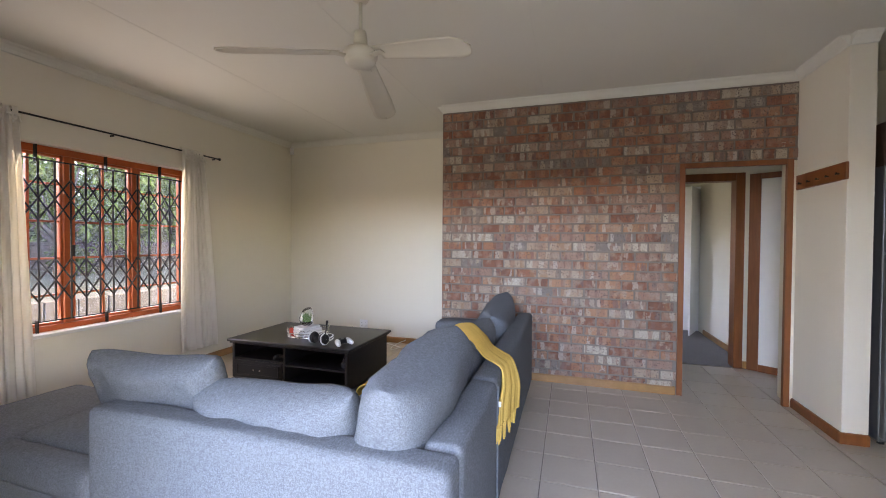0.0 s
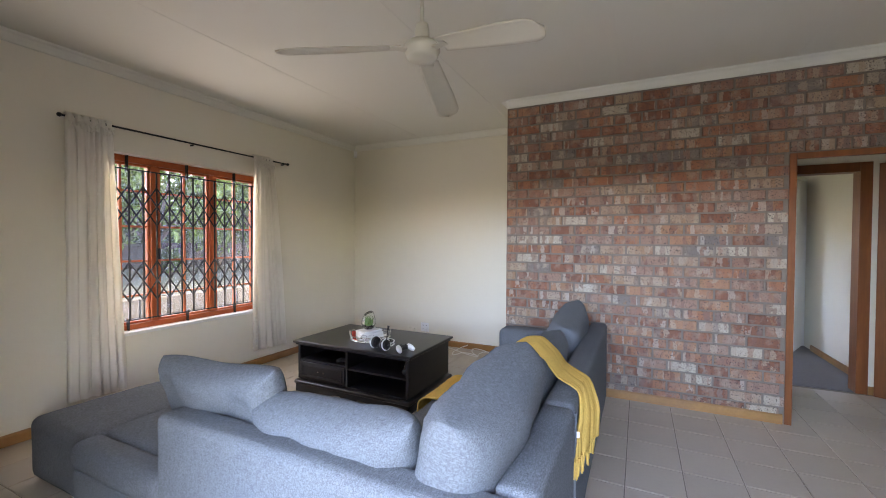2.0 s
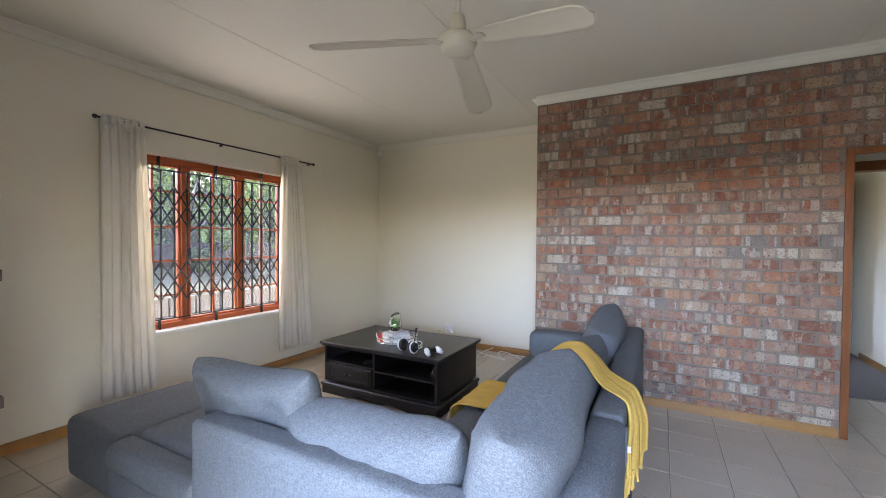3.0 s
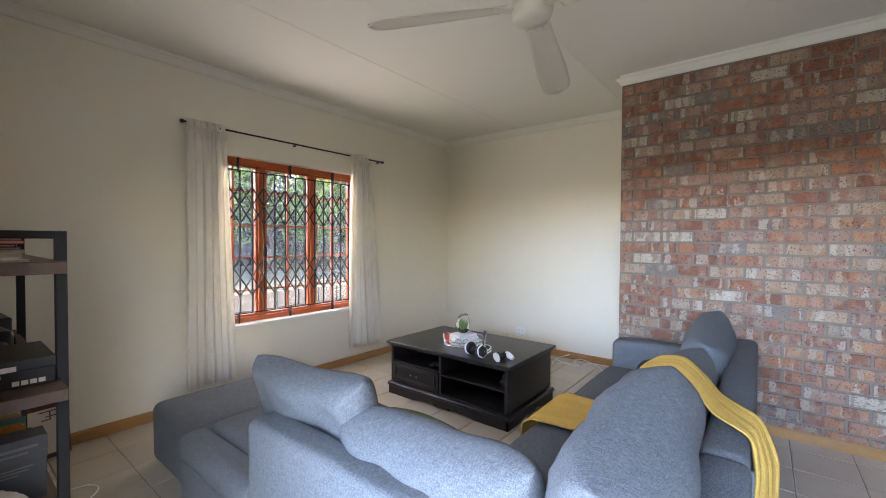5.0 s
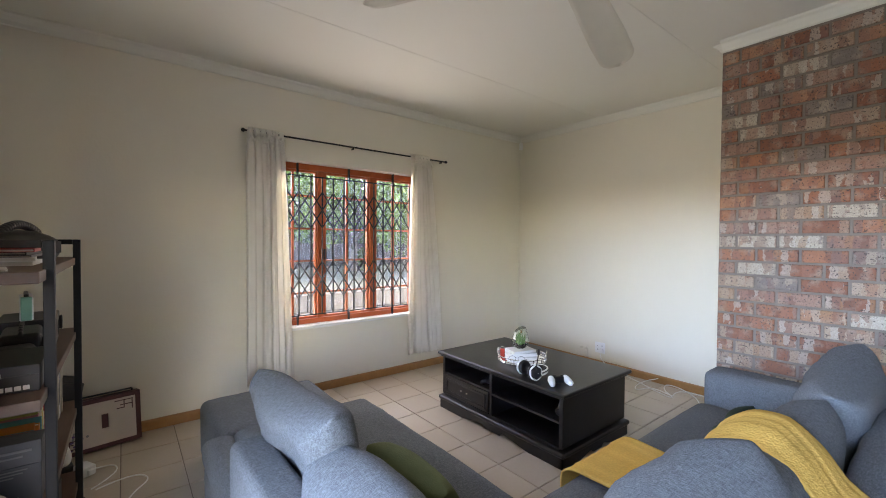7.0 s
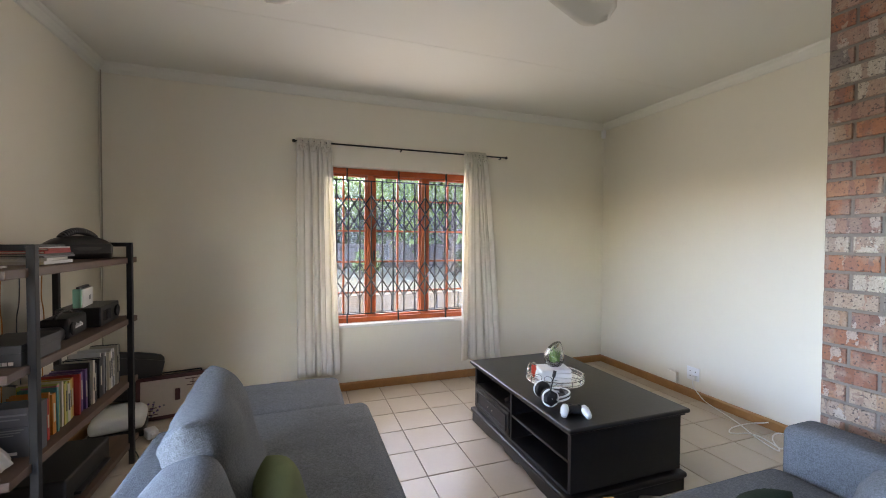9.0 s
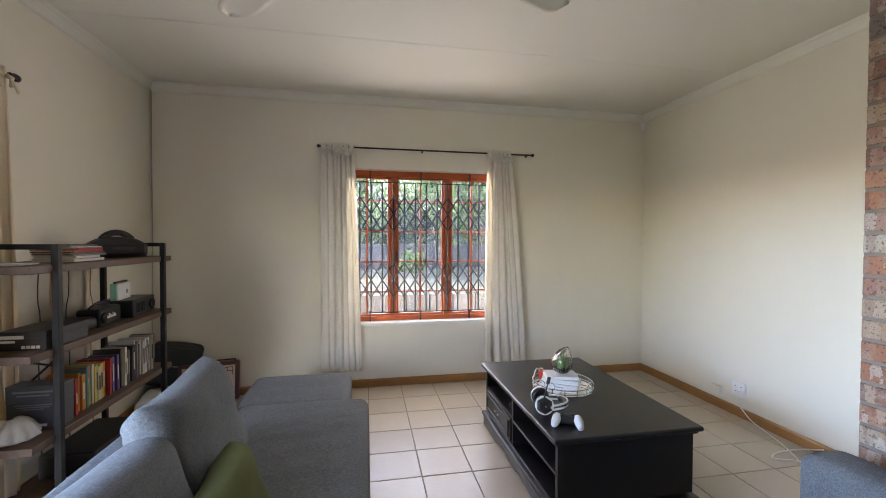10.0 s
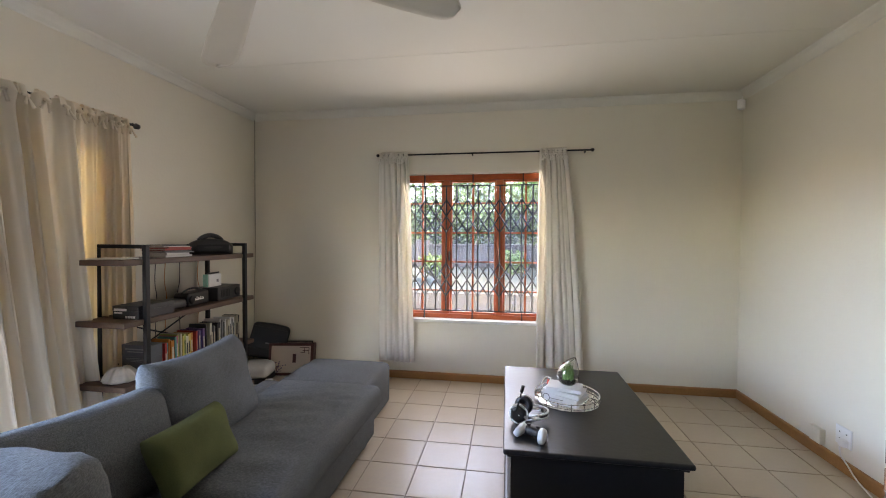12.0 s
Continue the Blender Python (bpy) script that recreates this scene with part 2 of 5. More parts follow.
structure("wall_jamb", box(OX1 + 0.008, BE, BY + 0.004, BY + 0.13, 0, OZ), PLASTER, "narrow plastered reveal beside the doorway", "wall")
structure("wall_pier", box(BE, BE + 0.15, 5.12, 6.02, 0, CZ, 0.004), PLASTER, "cream plastered pier beside the doorway", "wall")
structure("wall_kitchen_north", box(BE + 0.15, 4.6, 5.9, 6.02, 0, CZ), PLASTER, "plain kitchen wall", "wall")
structure("wall_east", box(4.6, 4.6 + T, SY - T, 6.02, 0, CZ), PLASTER, "plain kitchen wall", "wall")
structure("ceiling", box(WX - T, 4.83, SY - T, NY + T, CZ, CZ + 0.12), CEIL, "white painted board ceiling with cover strips", "ceiling")
structure("floor", box(WX - T, 4.83, SY - T, NY + T, -0.12, -0.006), GROUT, "beige ceramic tile floor with dark grout", "floor")

# passage and bedroom behind the doorway
b = box(0.6, 1.00, 6.88, 7.0, 0, CZ)
box(1.00, 1.72, 6.88, 7.0, 2.12, CZ, bm=b)
box(1.72, 3.2, 6.88, 7.0, 0, CZ, bm=b)
structure("wall_passage", b, PLASTER, "cream passage wall with a bedroom door", "wall")
structure("wall_passage_west", box(0.5, 0.6, BY + 0.13, 7.0, 0, CZ), PLASTER, "cream passage wall", "wall")
structure("wall_passage_east", box(3.2, 3.3, 6.02, 7.0, 0, CZ), PLASTER, "cream passage wall", "wall")
structure("wall_bedroom_east", box(1.86, 1.96, 7.0, 10.0, 0, CZ), PLASTER, "cream bedroom wall", "wall")
structure("wall_bedroom_north", box(0.0, 1.96, 10.0, 10.1, 0, CZ), PLASTER, "cream bedroom wall", "wall")
b = box(-0.1, 0.0, 7.0, 8.0, 0, CZ)
box(-0.1, 0.0, 8.9, 10.1, 0, CZ, bm=b)
box(-0.1, 0.0, 8.0, 8.9, 0, 1.0, bm=b)
box(-0.1, 0.0, 8.0, 8.9, 1.95, CZ, bm=b)
structure("wall_bedroom_west", b, PLASTER, "cream bedroom wall", "wall")
structure("floor_bedroom", box(-0.1, 2.03, 6.9, 10.1, -0.12, 0.004), CARPET, "grey bedroom carpet", "floor")
structure("floor_passage", box(0.5, 3.3, 6.9, 7.0, -0.12, -0.008), GROUT, "passage floor", "floor")
structure("ceiling_bedroom", box(-0.1, 3.3, NY + T, 10.1, CZ, CZ + 0.12), CEIL, "white ceiling", "ceiling")

# coved cornices
COVE = [(0, 0), (0.062, 0), (0.056, -0.012), (0.040, -0.022), (0.022, -0.045), (0.012, -0.066), (0, -0.072)]
for a, c in (((WX, NY, CZ), (WX, SY, CZ)), ((BW, NY, CZ), (WX, NY, CZ)), ((BE, BY, CZ), (BW, BY, CZ)),
             ((WX, SY, CZ), (4.6, SY, CZ)), ((BE, 5.12, CZ), (BE, BY, CZ)), ((BE + 0.15, 5.12, CZ), (BE, 5.12, CZ)), ((BW, BY, CZ), (BW, NY, CZ))):
    structure("cornice", extrude_profile(COVE, a, c), CORNICE, "white coved cornice", "cornice")
for x in (-2.85, -1.55, -0.34, 0.88):
    structure("ceiling_strip", box(x - 0.012, x + 0.012, SY, BY if x > BW else NY, CZ - 0.002, CZ, 0.0009), CEIL, "thin cover strip on the ceiling joint", "trim")

# skirtings
SK = [(0, 0), (0.016, 0), (0.016, 0.062), (0.010, 0.074), (0, 0.076)]
for a, c in (((WX, NY, 0), (WX, SY, 0)), ((BW, NY, 0), (WX, NY, 0)), ((OX0 - 0.02, BY, 0), (BW, BY, 0)), ((WX, SY, 0), (SX0, SY, 0)),
             ((3.2, 6.88, 0), (1.75, 6.88, 0)), ((1.86, 7.0, 0), (1.86, 8.6, 0))):
    structure("baseboard", extrude_profile(SK, a, c), SKIRT, "varnished orange-brown wooden skirting", "baseboard")

for a, c in (((BE, 5.12, 0), (BE, BY, 0)), ((BE + 0.15, 5.12, 0), (BE - 0.016, 5.12, 0))):
    structure("baseboard", extrude_profile(SK, a, c), WOODTRIM, "dark red-brown wooden skirting on the pier", "baseboard")


def door_frame(x0, x1, y0, y1, top, w, name, label):
    """Jambs and head of a wooden door frame round a clear opening."""
    f = thing(name, label, "door frame")
    f["kind"] = "structure"
    part("jamb", box(x0 - w, x0, y0, y1, 0, top + w, 0.003), WOODTRIM, f)
    part("jamb", box(x1, x1 + w, y0, y1, 0, top + w, 0.003), WOODTRIM, f)
    part("head", box(x0 + 0.001, x1 - 0.001, y0 + 0.002, y1 - 0.002, top, top + w, 0.003), WOODTRIM, f)
    return f


door_frame(0.898, 1.648, BY - 0.012, BY + 0.028, 2.032, 0.045, "door_1", "orange-brown wooden frame of the open doorway")
door_frame(1.06, 1.66, 6.86, 7.01, 2.06, 0.085, "door_2", "orange-brown wooden bedroom door frame")


# ---- window in the west wall ----
def lounge_window():
    w = thing("window_1", "red-brown wooden casement window with small panes", "window")
    w["kind"] = "structure"
    x0, x1 = WX - 0.15, WX - 0.085
    y0, y1, z0, z1 = WY0 + 0.002, WY1 - 0.002, WZ0 + 0.02, WZ1 - 0.002
    f = box(x0, x1, y0, y0 + 0.06, z0, z1, 0.004)
    box(x0, x1, y1 - 0.06, y1, z0, z1, 0.004, bm=f)
    box(x0, x1, y0 + 0.06, y1 - 0.06, z1 - 0.055, z1, 0.004, bm=f)
    box(x0, x1 + 0.01, y0 + 0.06, y1 - 0.06, z0, z0 + 0.045, 0.004, bm=f)
    part("window_frame", f, REDWOOD, w)
    mull = (3.963, 4.509)
    for y in mull:
        part("mullion", box(x0, x1 + 0.004, y - 0.034, y + 0.034, z0 + 0.046, z1 - 0.056, 0.006), REDWOOD, w)
    edges = [y0 + 0.06, mull[0], mull[1], y1 - 0.06]
    for a, c in zip(edges, edges[1:]):
        a, c = a + (0.036 if a in mull else 0.001), c - (0.036 if c in mull else 0.001)
        lo, hi = z0 + 0.047, z1 - 0.057
        sash = thing("sash", "", "")
        sash.parent = w
        g = box(x0 + 0.012, x1 - 0.012, a, a + 0.018, lo, hi, 0.003)
        box(x0 + 0.012, x1 - 0.012, c - 0.018, c, lo, hi, 0.003, bm=g)
        box(x0 + 0.012, x1 - 0.012, a, c, lo, lo + 0.02, 0.003, bm=g)
        box(x0 + 0.012, x1 - 0.012, a, c, hi - 0.02, hi, 0.003, bm=g)
        part("sash_frame", g, REDWOOD, sash)
        mid = (a + c) / 2
        part("glazing_bar", box(x0 + 0.016, x1 - 0.016, mid - 0.009, mid + 0.009, lo, hi, 0.002), REDWOOD, sash)
        rows = [1.815, 1.51, 1.21, 0.91]
        for z in rows:
            part("glazing_bar", box(x0 + 0.018, x1 - 0.018, a, c, z - 0.008, z + 0.008, 0.002), REDWOOD, sash)
        zs = [lo] + rows[::-1] + [hi]
        for p, q in ((a + 0.017, mid), (mid, c - 0.017)):
            for u, v in zip(zs, zs[1:]):
                pane = part("pane", box(x0 + 0.030, x0 + 0.033, p, q, u, v), PANE, sash)
                pane.visible_shadow = False
    part("handle", box(x1 - 0.005, x1 + 0.022, 3.985, 4.0, 1.22, 1.32, 0.004), IRON, w, "dark iron casement handle")
    return w


lounge_window()
structure("window_sill", box(WX - 0.15, WX + 0.012, WY0 - 0.005, WY1 + 0.005, WZ0 - 0.012, WZ0 + 0.018, 0.006), WHITEPAINT, "white painted plaster window sill", "window sill")


def burglar_bars():
    g = thing("burglar_bars", "black iron burglar bars with rows of diamonds before the window", "burglar bars")
    x = WX - 0.055
    pitch, mid = 0.109, 4.236
    top, low = 1.99, 0.71
    ys = [mid + pitch * (k + 0.5) for k in range(-7, 7)]
    for z in (top, low):
        part("rail", box(x - 0.004, x + 0.004, ys[0] - 0.05, ys[-1] + 0.05, z - 0.006, z + 0.006, 0.0015), IRON, g)
    for y in ys:
        part("upright", rod((x, y, low), (x, y, top), 0.0075, 8), IRON, g)
    for y in (3.735, mid, 4.737):
        for za, zb in ((top - 0.02, 2.105), (0.625, low + 0.02)):
            part("bracket", box(x - 0.028, x + 0.008, y - 0.005, y + 0.005, za, zb, 0.002), IRON, g)
    for za, zb in ((1.85, 1.515), (1.20, 0.862)):
        h = (za - zb) / 2
        for k, y in enumerate(ys):
            for way in (1, -1):
                n = min(2, (len(ys) - 1 - k) if way > 0 else k)
                if n:
                    part("diagonal", rod((x + 0.007 * way, y, za), (x + 0.007 * way, y + way * pitch * n, za - h * n), 0.0068, 6), IRON, g)
    return g


burglar_bars()


# ---- curtains ----
def curtain_sheet(width_top, width_low, height, folds, depth, seed, lean=0.0):
    """A hanging sheet of folds in the xz plane, from its top edge down; lean moves its lower edge along x."""
    rnd = random.Random(seed)
    ph = [rnd.uniform(0, 6.28) for _ in range(4)]
    bm = bmesh.new()
    nu, nv = folds * 14, 36
    grid = []
    for j in range(nv + 1):
        v = j / nv
        w = width_top + (width_low - width_top) * v ** 0.8
        row = []
        for i in range(nu + 1):
            u = i / nu
            a = 2 * math.pi * folds * (u + 0.05 * math.sin(6 * u + ph[0]) + 0.018 * math.sin(17 * u + ph[2]) + 0.02 * v * math.sin(4 * u + 2 * v + ph[1]))
            amp = depth * (0.55 + 0.45 * min(1, v * 5)) * (1 + 0.5 * math.exp(-((v - 0.03) / 0.02) ** 2)) * (0.75 + 0.35 * math.sin(7 * u + ph[1]))
            y = amp * (math.sin(a) + 0.35 * math.sin(2.3 * a + ph[2] + 1.5 * v) + 0.3 * math.sin(0.5 * a + ph[3])) + 0.012 * math.sin(3 * v + 4 * u + ph[3])
            x = w * u + lean * v ** 1.3 + 0.012 * math.sin(a + 1.2) * min(1, 4 * v)
            dip = 0.030 * (1 - abs(math.cos(math.pi * folds * u + math.pi / 2)) ** 0.6) * max(0.0, 1 - v * 9)
            row.append(bm.verts.new((x, y, -height * v - dip)))
        grid.append(row)
    for p, q in zip(grid, grid[1:]):
        for i in range(nu):
            bm.faces.new((p[i], p[i + 1], q[i + 1], q[i]))
    return bm


def tab(x, drop, way):
    """One tie tab: a loop of cloth behind the heading, over the rail, and its knot in front."""
    bm = bmesh.new()
    pts = [(0.010, -drop)] + [(way * 0.022 + 0.020 * math.cos(math.pi * q / 10), 0.000 + 0.014 * math.sin(math.pi * q / 10)) for q in range(11)] + [(way * 0.022 - 0.020, -drop)]
    va = [bm.verts.new((x - 0.018, p, q)) for p, q in pts]
    vb = [bm.verts.new((x + 0.018, p, q)) for p, q in pts]
    for i in range(len(pts) - 1):
        bm.faces.new((va[i], va[i + 1], vb[i + 1], vb[i]))
    return bm


def curtain(name, label, at, width_top, width_low, height, folds, depth, seed, material, lean=0.0, way=1):
    c = thing(name, label, "curtain", at=at)
    sh = part("cloth", curtain_sheet(width_top, width_low, height, folds, depth, seed, lean), material, c, smooth=True)
    so = sh.modifiers.new("thick", "SOLIDIFY")
    so.thickness = 0.002
    for k in range(folds):
        tx = width_top * (k + 0.5) / folds
        part("tie_tab", tab(tx, 0.05, way), material, c, smooth=True)
        lean_k = 0.018 * math.sin(2.7 * k + seed)
        knot = rod((tx - 0.016, -way * 0.026, -0.052), (tx + 0.016, -way * 0.028, -0.050), 0.011, 8)
        rod((tx, -way * 0.030, -0.05), (tx - 0.02 + lean_k, -way * 0.040, -0.115), 0.004, 6, 0.009, bm=knot)
        rod((tx, -way * 0.030, -0.05), (tx + 0.022 + lean_k, -way * 0.038, -0.10), 0.004, 6, 0.009, bm=knot)
        part("tie_knot", knot, material, c, smooth=True)
    return c


ROD_X, ROD_Z = -3.955, 2.30
r = thing("curtain_rod", "black iron curtain rod with ball ends above the window", "curtain rod")
part("pole", rod((ROD_X, 3.275, ROD_Z), (ROD_X, 5.365, ROD_Z), 0.008, 12), IRON, r, smooth=False)
for y in (3.262, 5.378):
    part("finial", lathe([(0, -0.017), (0.012, -0.012), (0.017, 0), (0.012, 0.012), (0, 0.017)], 16, Matrix.Translation((ROD_X, y, ROD_Z))), IRON, r, smooth=True)
for y in (3.33, 4.236, 5.31):
    part("bracket", box(WX, ROD_X + 0.004, y - 0.006, y + 0.006, ROD_Z - 0.022, ROD_Z - 0.008, 0.002), IRON, r)
west = Matrix.Rotation(radians(90), 4, "Z")
curtain("curtain", "cream cotton tab curtain drawn beside the window", Matrix.Translation((ROD_X + 0.022, 3.285, ROD_Z + 0.016)) @ west, 0.30, 0.37, 2.13, 6, 0.026, 3, CURTAIN)
curtain("curtain", "cream cotton tab curtain drawn beside the window", Matrix.Translation((ROD_X + 0.022, 4.885, ROD_Z + 0.016)) @ west, 0.255, 0.42, 2.13, 6, 0.026, 8, CURTAIN)

# garden-door curtains on the south wall
SROD_Y, SROD_Z = SY + 0.10, 2.245
r = thing("curtain_rod", "black iron curtain rod with turned ends above the garden door", "curtain rod")
part("pole", rod((-2.43, SROD_Y, SROD_Z), (1.1, SROD_Y, SROD_Z), 0.011, 12), IRON, r)
part("finial", lathe([(0.011, 0), (0.016, 0.008), (0.010, 0.018), (0.021, 0.036), (0.018, 0.058), (0, 0.068)], 16, pose(-2.43, SROD_Y, SROD_Z, 0, -90, 0)), IRON, r, smooth=True)
for x in (-2.38, -0.6, 1.0):
    part("bracket", box(x - 0.008, x + 0.008, SY, SROD_Y + 0.004, SROD_Z - 0.03, SROD_Z - 0.011, 0.002), IRON, r)
curtain("curtain", "ecru cotton curtain glowing with daylight behind the shelf", Matrix.Translation((-2.41, SROD_Y + 0.02, SROD_Z + 0.02)), 0.40, 0.44, 2.15, 6, 0.024, 5, CURTAIN_S, -0.02, -1)
curtain("curtain", "ecru cotton curtain pulled aside at the garden door", Matrix.Translation((-2.0, SROD_Y + 0.045, SROD_Z + 0.02)), 0.62, 0.66, 2.16, 6, 0.070, 11, CURTAIN_G, -0.20, -1)

# garden door frame in the south wall
g = thing("door_3", "red-brown wooden frame of the open garden door", "door frame")
g["kind"] = "structure"
part("jamb", box(SX0, SX0 + 0.07, SY - 0.15, SY - 0.05, 0, SZ, 0.004), REDWOOD, g)
part("jamb", box(SX1 - 0.07, SX1, SY - 0.15, SY - 0.05, 0, SZ, 0.004), REDWOOD, g)
part("head", box(SX0 + 0.07, SX1 - 0.07, SY - 0.15, SY - 0.05, SZ - 0.07, SZ, 0.004), REDWOOD, g)
part("post", box(-1.72, -1.65, SY - 0.15, SY - 0.05, 0, SZ - 0.07, 0.004), REDWOOD, g)


# ---- soft shapes ----
def pillow(w, h, t, seed, pinch=0.07, wrinkle=0.012, n=30, sag=0.0, corner=0.015):
    """A stuffed cushion in the xz plane, seams at its outline; sag lets its upper edge drop in the middle."""
    rnd = random.Random(seed)
    off = Vector((rnd.uniform(0, 50), rnd.uniform(0, 50), rnd.uniform(0, 50)))
    bm = bmesh.new()
    front, back = {}, {}
    for i in range(n + 1):
        for j in range(n + 1):
            u, v = math.sin(math.pi * (i / n - 0.5)), math.sin(math.pi * (j / n - 0.5))
            e = max(abs(u), abs(v))
            soft = 1 - corner * (u * v) ** 4
            x = w / 2 * u * (1 - pinch * (1 - v * v) * u * u) * soft
            z = h / 2 * v * (1 - pinch * (1 - u * u) * v * v) * soft - sag * (1 - u * u) * max(0, v)
            d = (1 - abs(u) ** 4.5) * (1 - abs(v) ** 4.5)
            y = t / 2 * max(0.0, d) ** 0.42
            crease = 0.012 * max(0.0, abs(u * v) - 0.35) * math.sin(26 * (abs(u) - abs(v)) + off.x)
            nz = crease + noise.noise(Vector((x * 5, z * 5, 0)) + off) * wrinkle * 1.6 + noise.noise(Vector((x * 16 + z * 9, z * 7 - x * 5, 3)) + off) * wrinkle * 0.8
            edge = min(1.0, (1 - e) * 6)
            nb = noise.noise(Vector((x * 5, z * 5, 9)) + off) * wrinkle * 1.6
            if e > 0.999:
                front[i, j] = back[i, j] = bm.verts.new((x, 0, z))
            else:
                front[i, j] = bm.verts.new((x, -(y + nz * edge), z))
                back[i, j] = bm.verts.new((x, y + nb * edge, z))
    for i in range(n):
        for j in range(n):
            for side, flip in ((front, False), (back, True)):
                q = [side[i, j], side[i + 1, j], side[i + 1, j + 1], side[i, j + 1]]
                bm.faces.new(q[::-1] if flip else q)
    bmesh.ops.remove_doubles(bm, verts=bm.verts[:], dist=1e-5)
    return bm


def slab(x0, x1, y0, y1, z0, z1, r=0.05, puff=0.02, seed=1, step=0.04):
    """A padded block: rounded edges, a slightly domed and uneven top."""
    bm = box(x0, x1, y0, y1, z0, z1)
    nx, ny = max(2, int((x1 - x0) / step)), max(2, int((y1 - y0) / step))
    bm.free()
    bm = bmesh.new()
    off = Vector((seed * 7.3, seed * 3.1, 0))
    bmesh.ops.create_cube(bm, size=1, matrix=Matrix.Translation(((x0 + x1) / 2, (y0 + y1) / 2, (z0 + z1) / 2)) @ Matrix.Diagonal((x1 - x0, y1 - y0, z1 - z0, 1)))
    bmesh.ops.bevel(bm, geom=bm.edges[:], offset=r, segments=4, affect="EDGES", profile=0.5)
    for axis, lo, hi, n in ((0, x0, x1, nx), (1, y0, y1, ny)):
        for k in range(1, n):
            co = [0, 0, 0]
            no = [0, 0, 0]
            co[axis], no[axis] = lo + (hi - lo) * k / n, 1
            bmesh.ops.bisect_plane(bm, geom=bm.verts[:] + bm.edges[:] + bm.faces[:], plane_co=co, plane_no=no)
    for v in bm.verts:
        u = (2 * (v.co.x - x0) / (x1 - x0) - 1, 2 * (v.co.y - y0) / (y1 - y0) - 1)
        dome = max(0, 1 - u[0] ** 4) * max(0, 1 - u[1] ** 4)
        if v.co.z > (z0 + z1) / 2:
            v.co.z += puff * dome + 0.006 * noise.noise(v.co * 4 + off) + 0.004 * noise.noise(v.co * 13 + off) * dome + (0.75 * puff) * abs(noise.noise(Vector((v.co.x * 9 + v.co.y * 2.5, v.co.y * 2.2, seed)))) * dome
        v.co.x += 0.004 * noise.noise(v.co * 6 + off)
        v.co.y += 0.004 * noise.noise(v.co * 6 - off)
    return bm


# ---- sofa ----
def sofa():
    s = thing("corner_sofa", "blue-grey woven fabric corner sofa with low square backs", "sofa")
    part("backrest", slab(-1.934, -0.405, 2.779, 2.92, 0.05, 0.688, 0.03, 0.004, 1), SOFA, s, smooth=True)
    part("backrest", slab(-0.545, -0.403, 2.925, 3.60, 0.05, 0.695, 0.03, 0.004, 2), SOFA, s, smooth=True)
    part("backrest", slab(-0.545, -0.405, 3.605, 5.577, 0.05, 0.70, 0.03, 0.004, 3), SOFA, s, smooth=True)
    part("armrest", slab(-1.318, -0.55, 5.365, 5.577, 0.05, 0.60, 0.045, 0.008, 4), SOFA, s, smooth=True)
    part("seat_base", slab(-2.66, -0.55, 2.925, 3.665, 0.05, 0.27, 0.02, 0.0, 5), SOFA, s, smooth=True)
    part("seat_base", slab(-2.66, -1.94, 2.80, 2.92, 0.05, 0.27, 0.02, 0.0, 15), SOFA, s, smooth=True)
    part("seat_base", slab(-1.31, -0.55, 3.67, 5.36, 0.05, 0.27, 0.02, 0.0, 6), SOFA, s, smooth=True)
    part("seat_cushion", slab(-2.69, -1.345, 2.925, 3.715, 0.255, 0.405, 0.055, 0.025, 7, 0.025), SOFA, s, smooth=True)
    part("seat_cushion", slab(-2.69, -1.945, 2.79, 2.945, 0.255, 0.395, 0.05, 0.005, 17), SOFA, s, smooth=True)
    part("seat_cushion", slab(-1.345, -0.55, 2.925, 4.45, 0.255, 0.405, 0.055, 0.025, 8, 0.025), SOFA, s, smooth=True)
    part("seat_cushion", slab(-1.345, -0.55, 4.46, 5.36, 0.255, 0.405, 0.055, 0.025, 9, 0.025), SOFA, s, smooth=True)
    for x, y in ((-2.56, 3.60), (-2.58, 2.88), (-0.50, 2.85), (-1.24, 5.50), (-0.48, 5.50), (-1.24, 3.60)):
        part("foot", box(x - 0.03, x + 0.03, y - 0.03, y + 0.03, 0, 0.055, 0.005), BLACKWOOD, s, "black wooden block foot")
    for y0, z0, z1 in ((3.60, 0.08, 0.67),):
        part("piping", rod((-0.402, y0, z0), (-0.402, y0, z1), 0.006, 8), SOFA, s)
    return s


sofa()
o = thing("ottoman", "blue-grey woven fabric ottoman pushed against the sofa", "ottoman")
part("body", slab(-3.325, -2.70, 2.865, 3.585, 0.02, 0.368, 0.045, 0.018, 21), SOFA, o, smooth=True)
for x in (-3.25, -2.78):
    for y in (2.93, 3.52):
        part("foot", box(x - 0.025, x + 0.025, y - 0.025, y + 0.025, 0, 0.025, 0.003), BLACKWOOD, o, "black block foot")


def cushion(label, m, w, h, t, seed, pinch=0.05, material=None, name="back_cushion", sag=0.0, wrinkle=0.012):
    c = thing(name, label, "cushion", "loose sofa cushions" if name == "back_cushion" else "", at=m)
    part("cover", pillow(w, h, t, seed, pinch, wrinkle, sag=sag), material or SOFA, c, smooth=True)
    return c


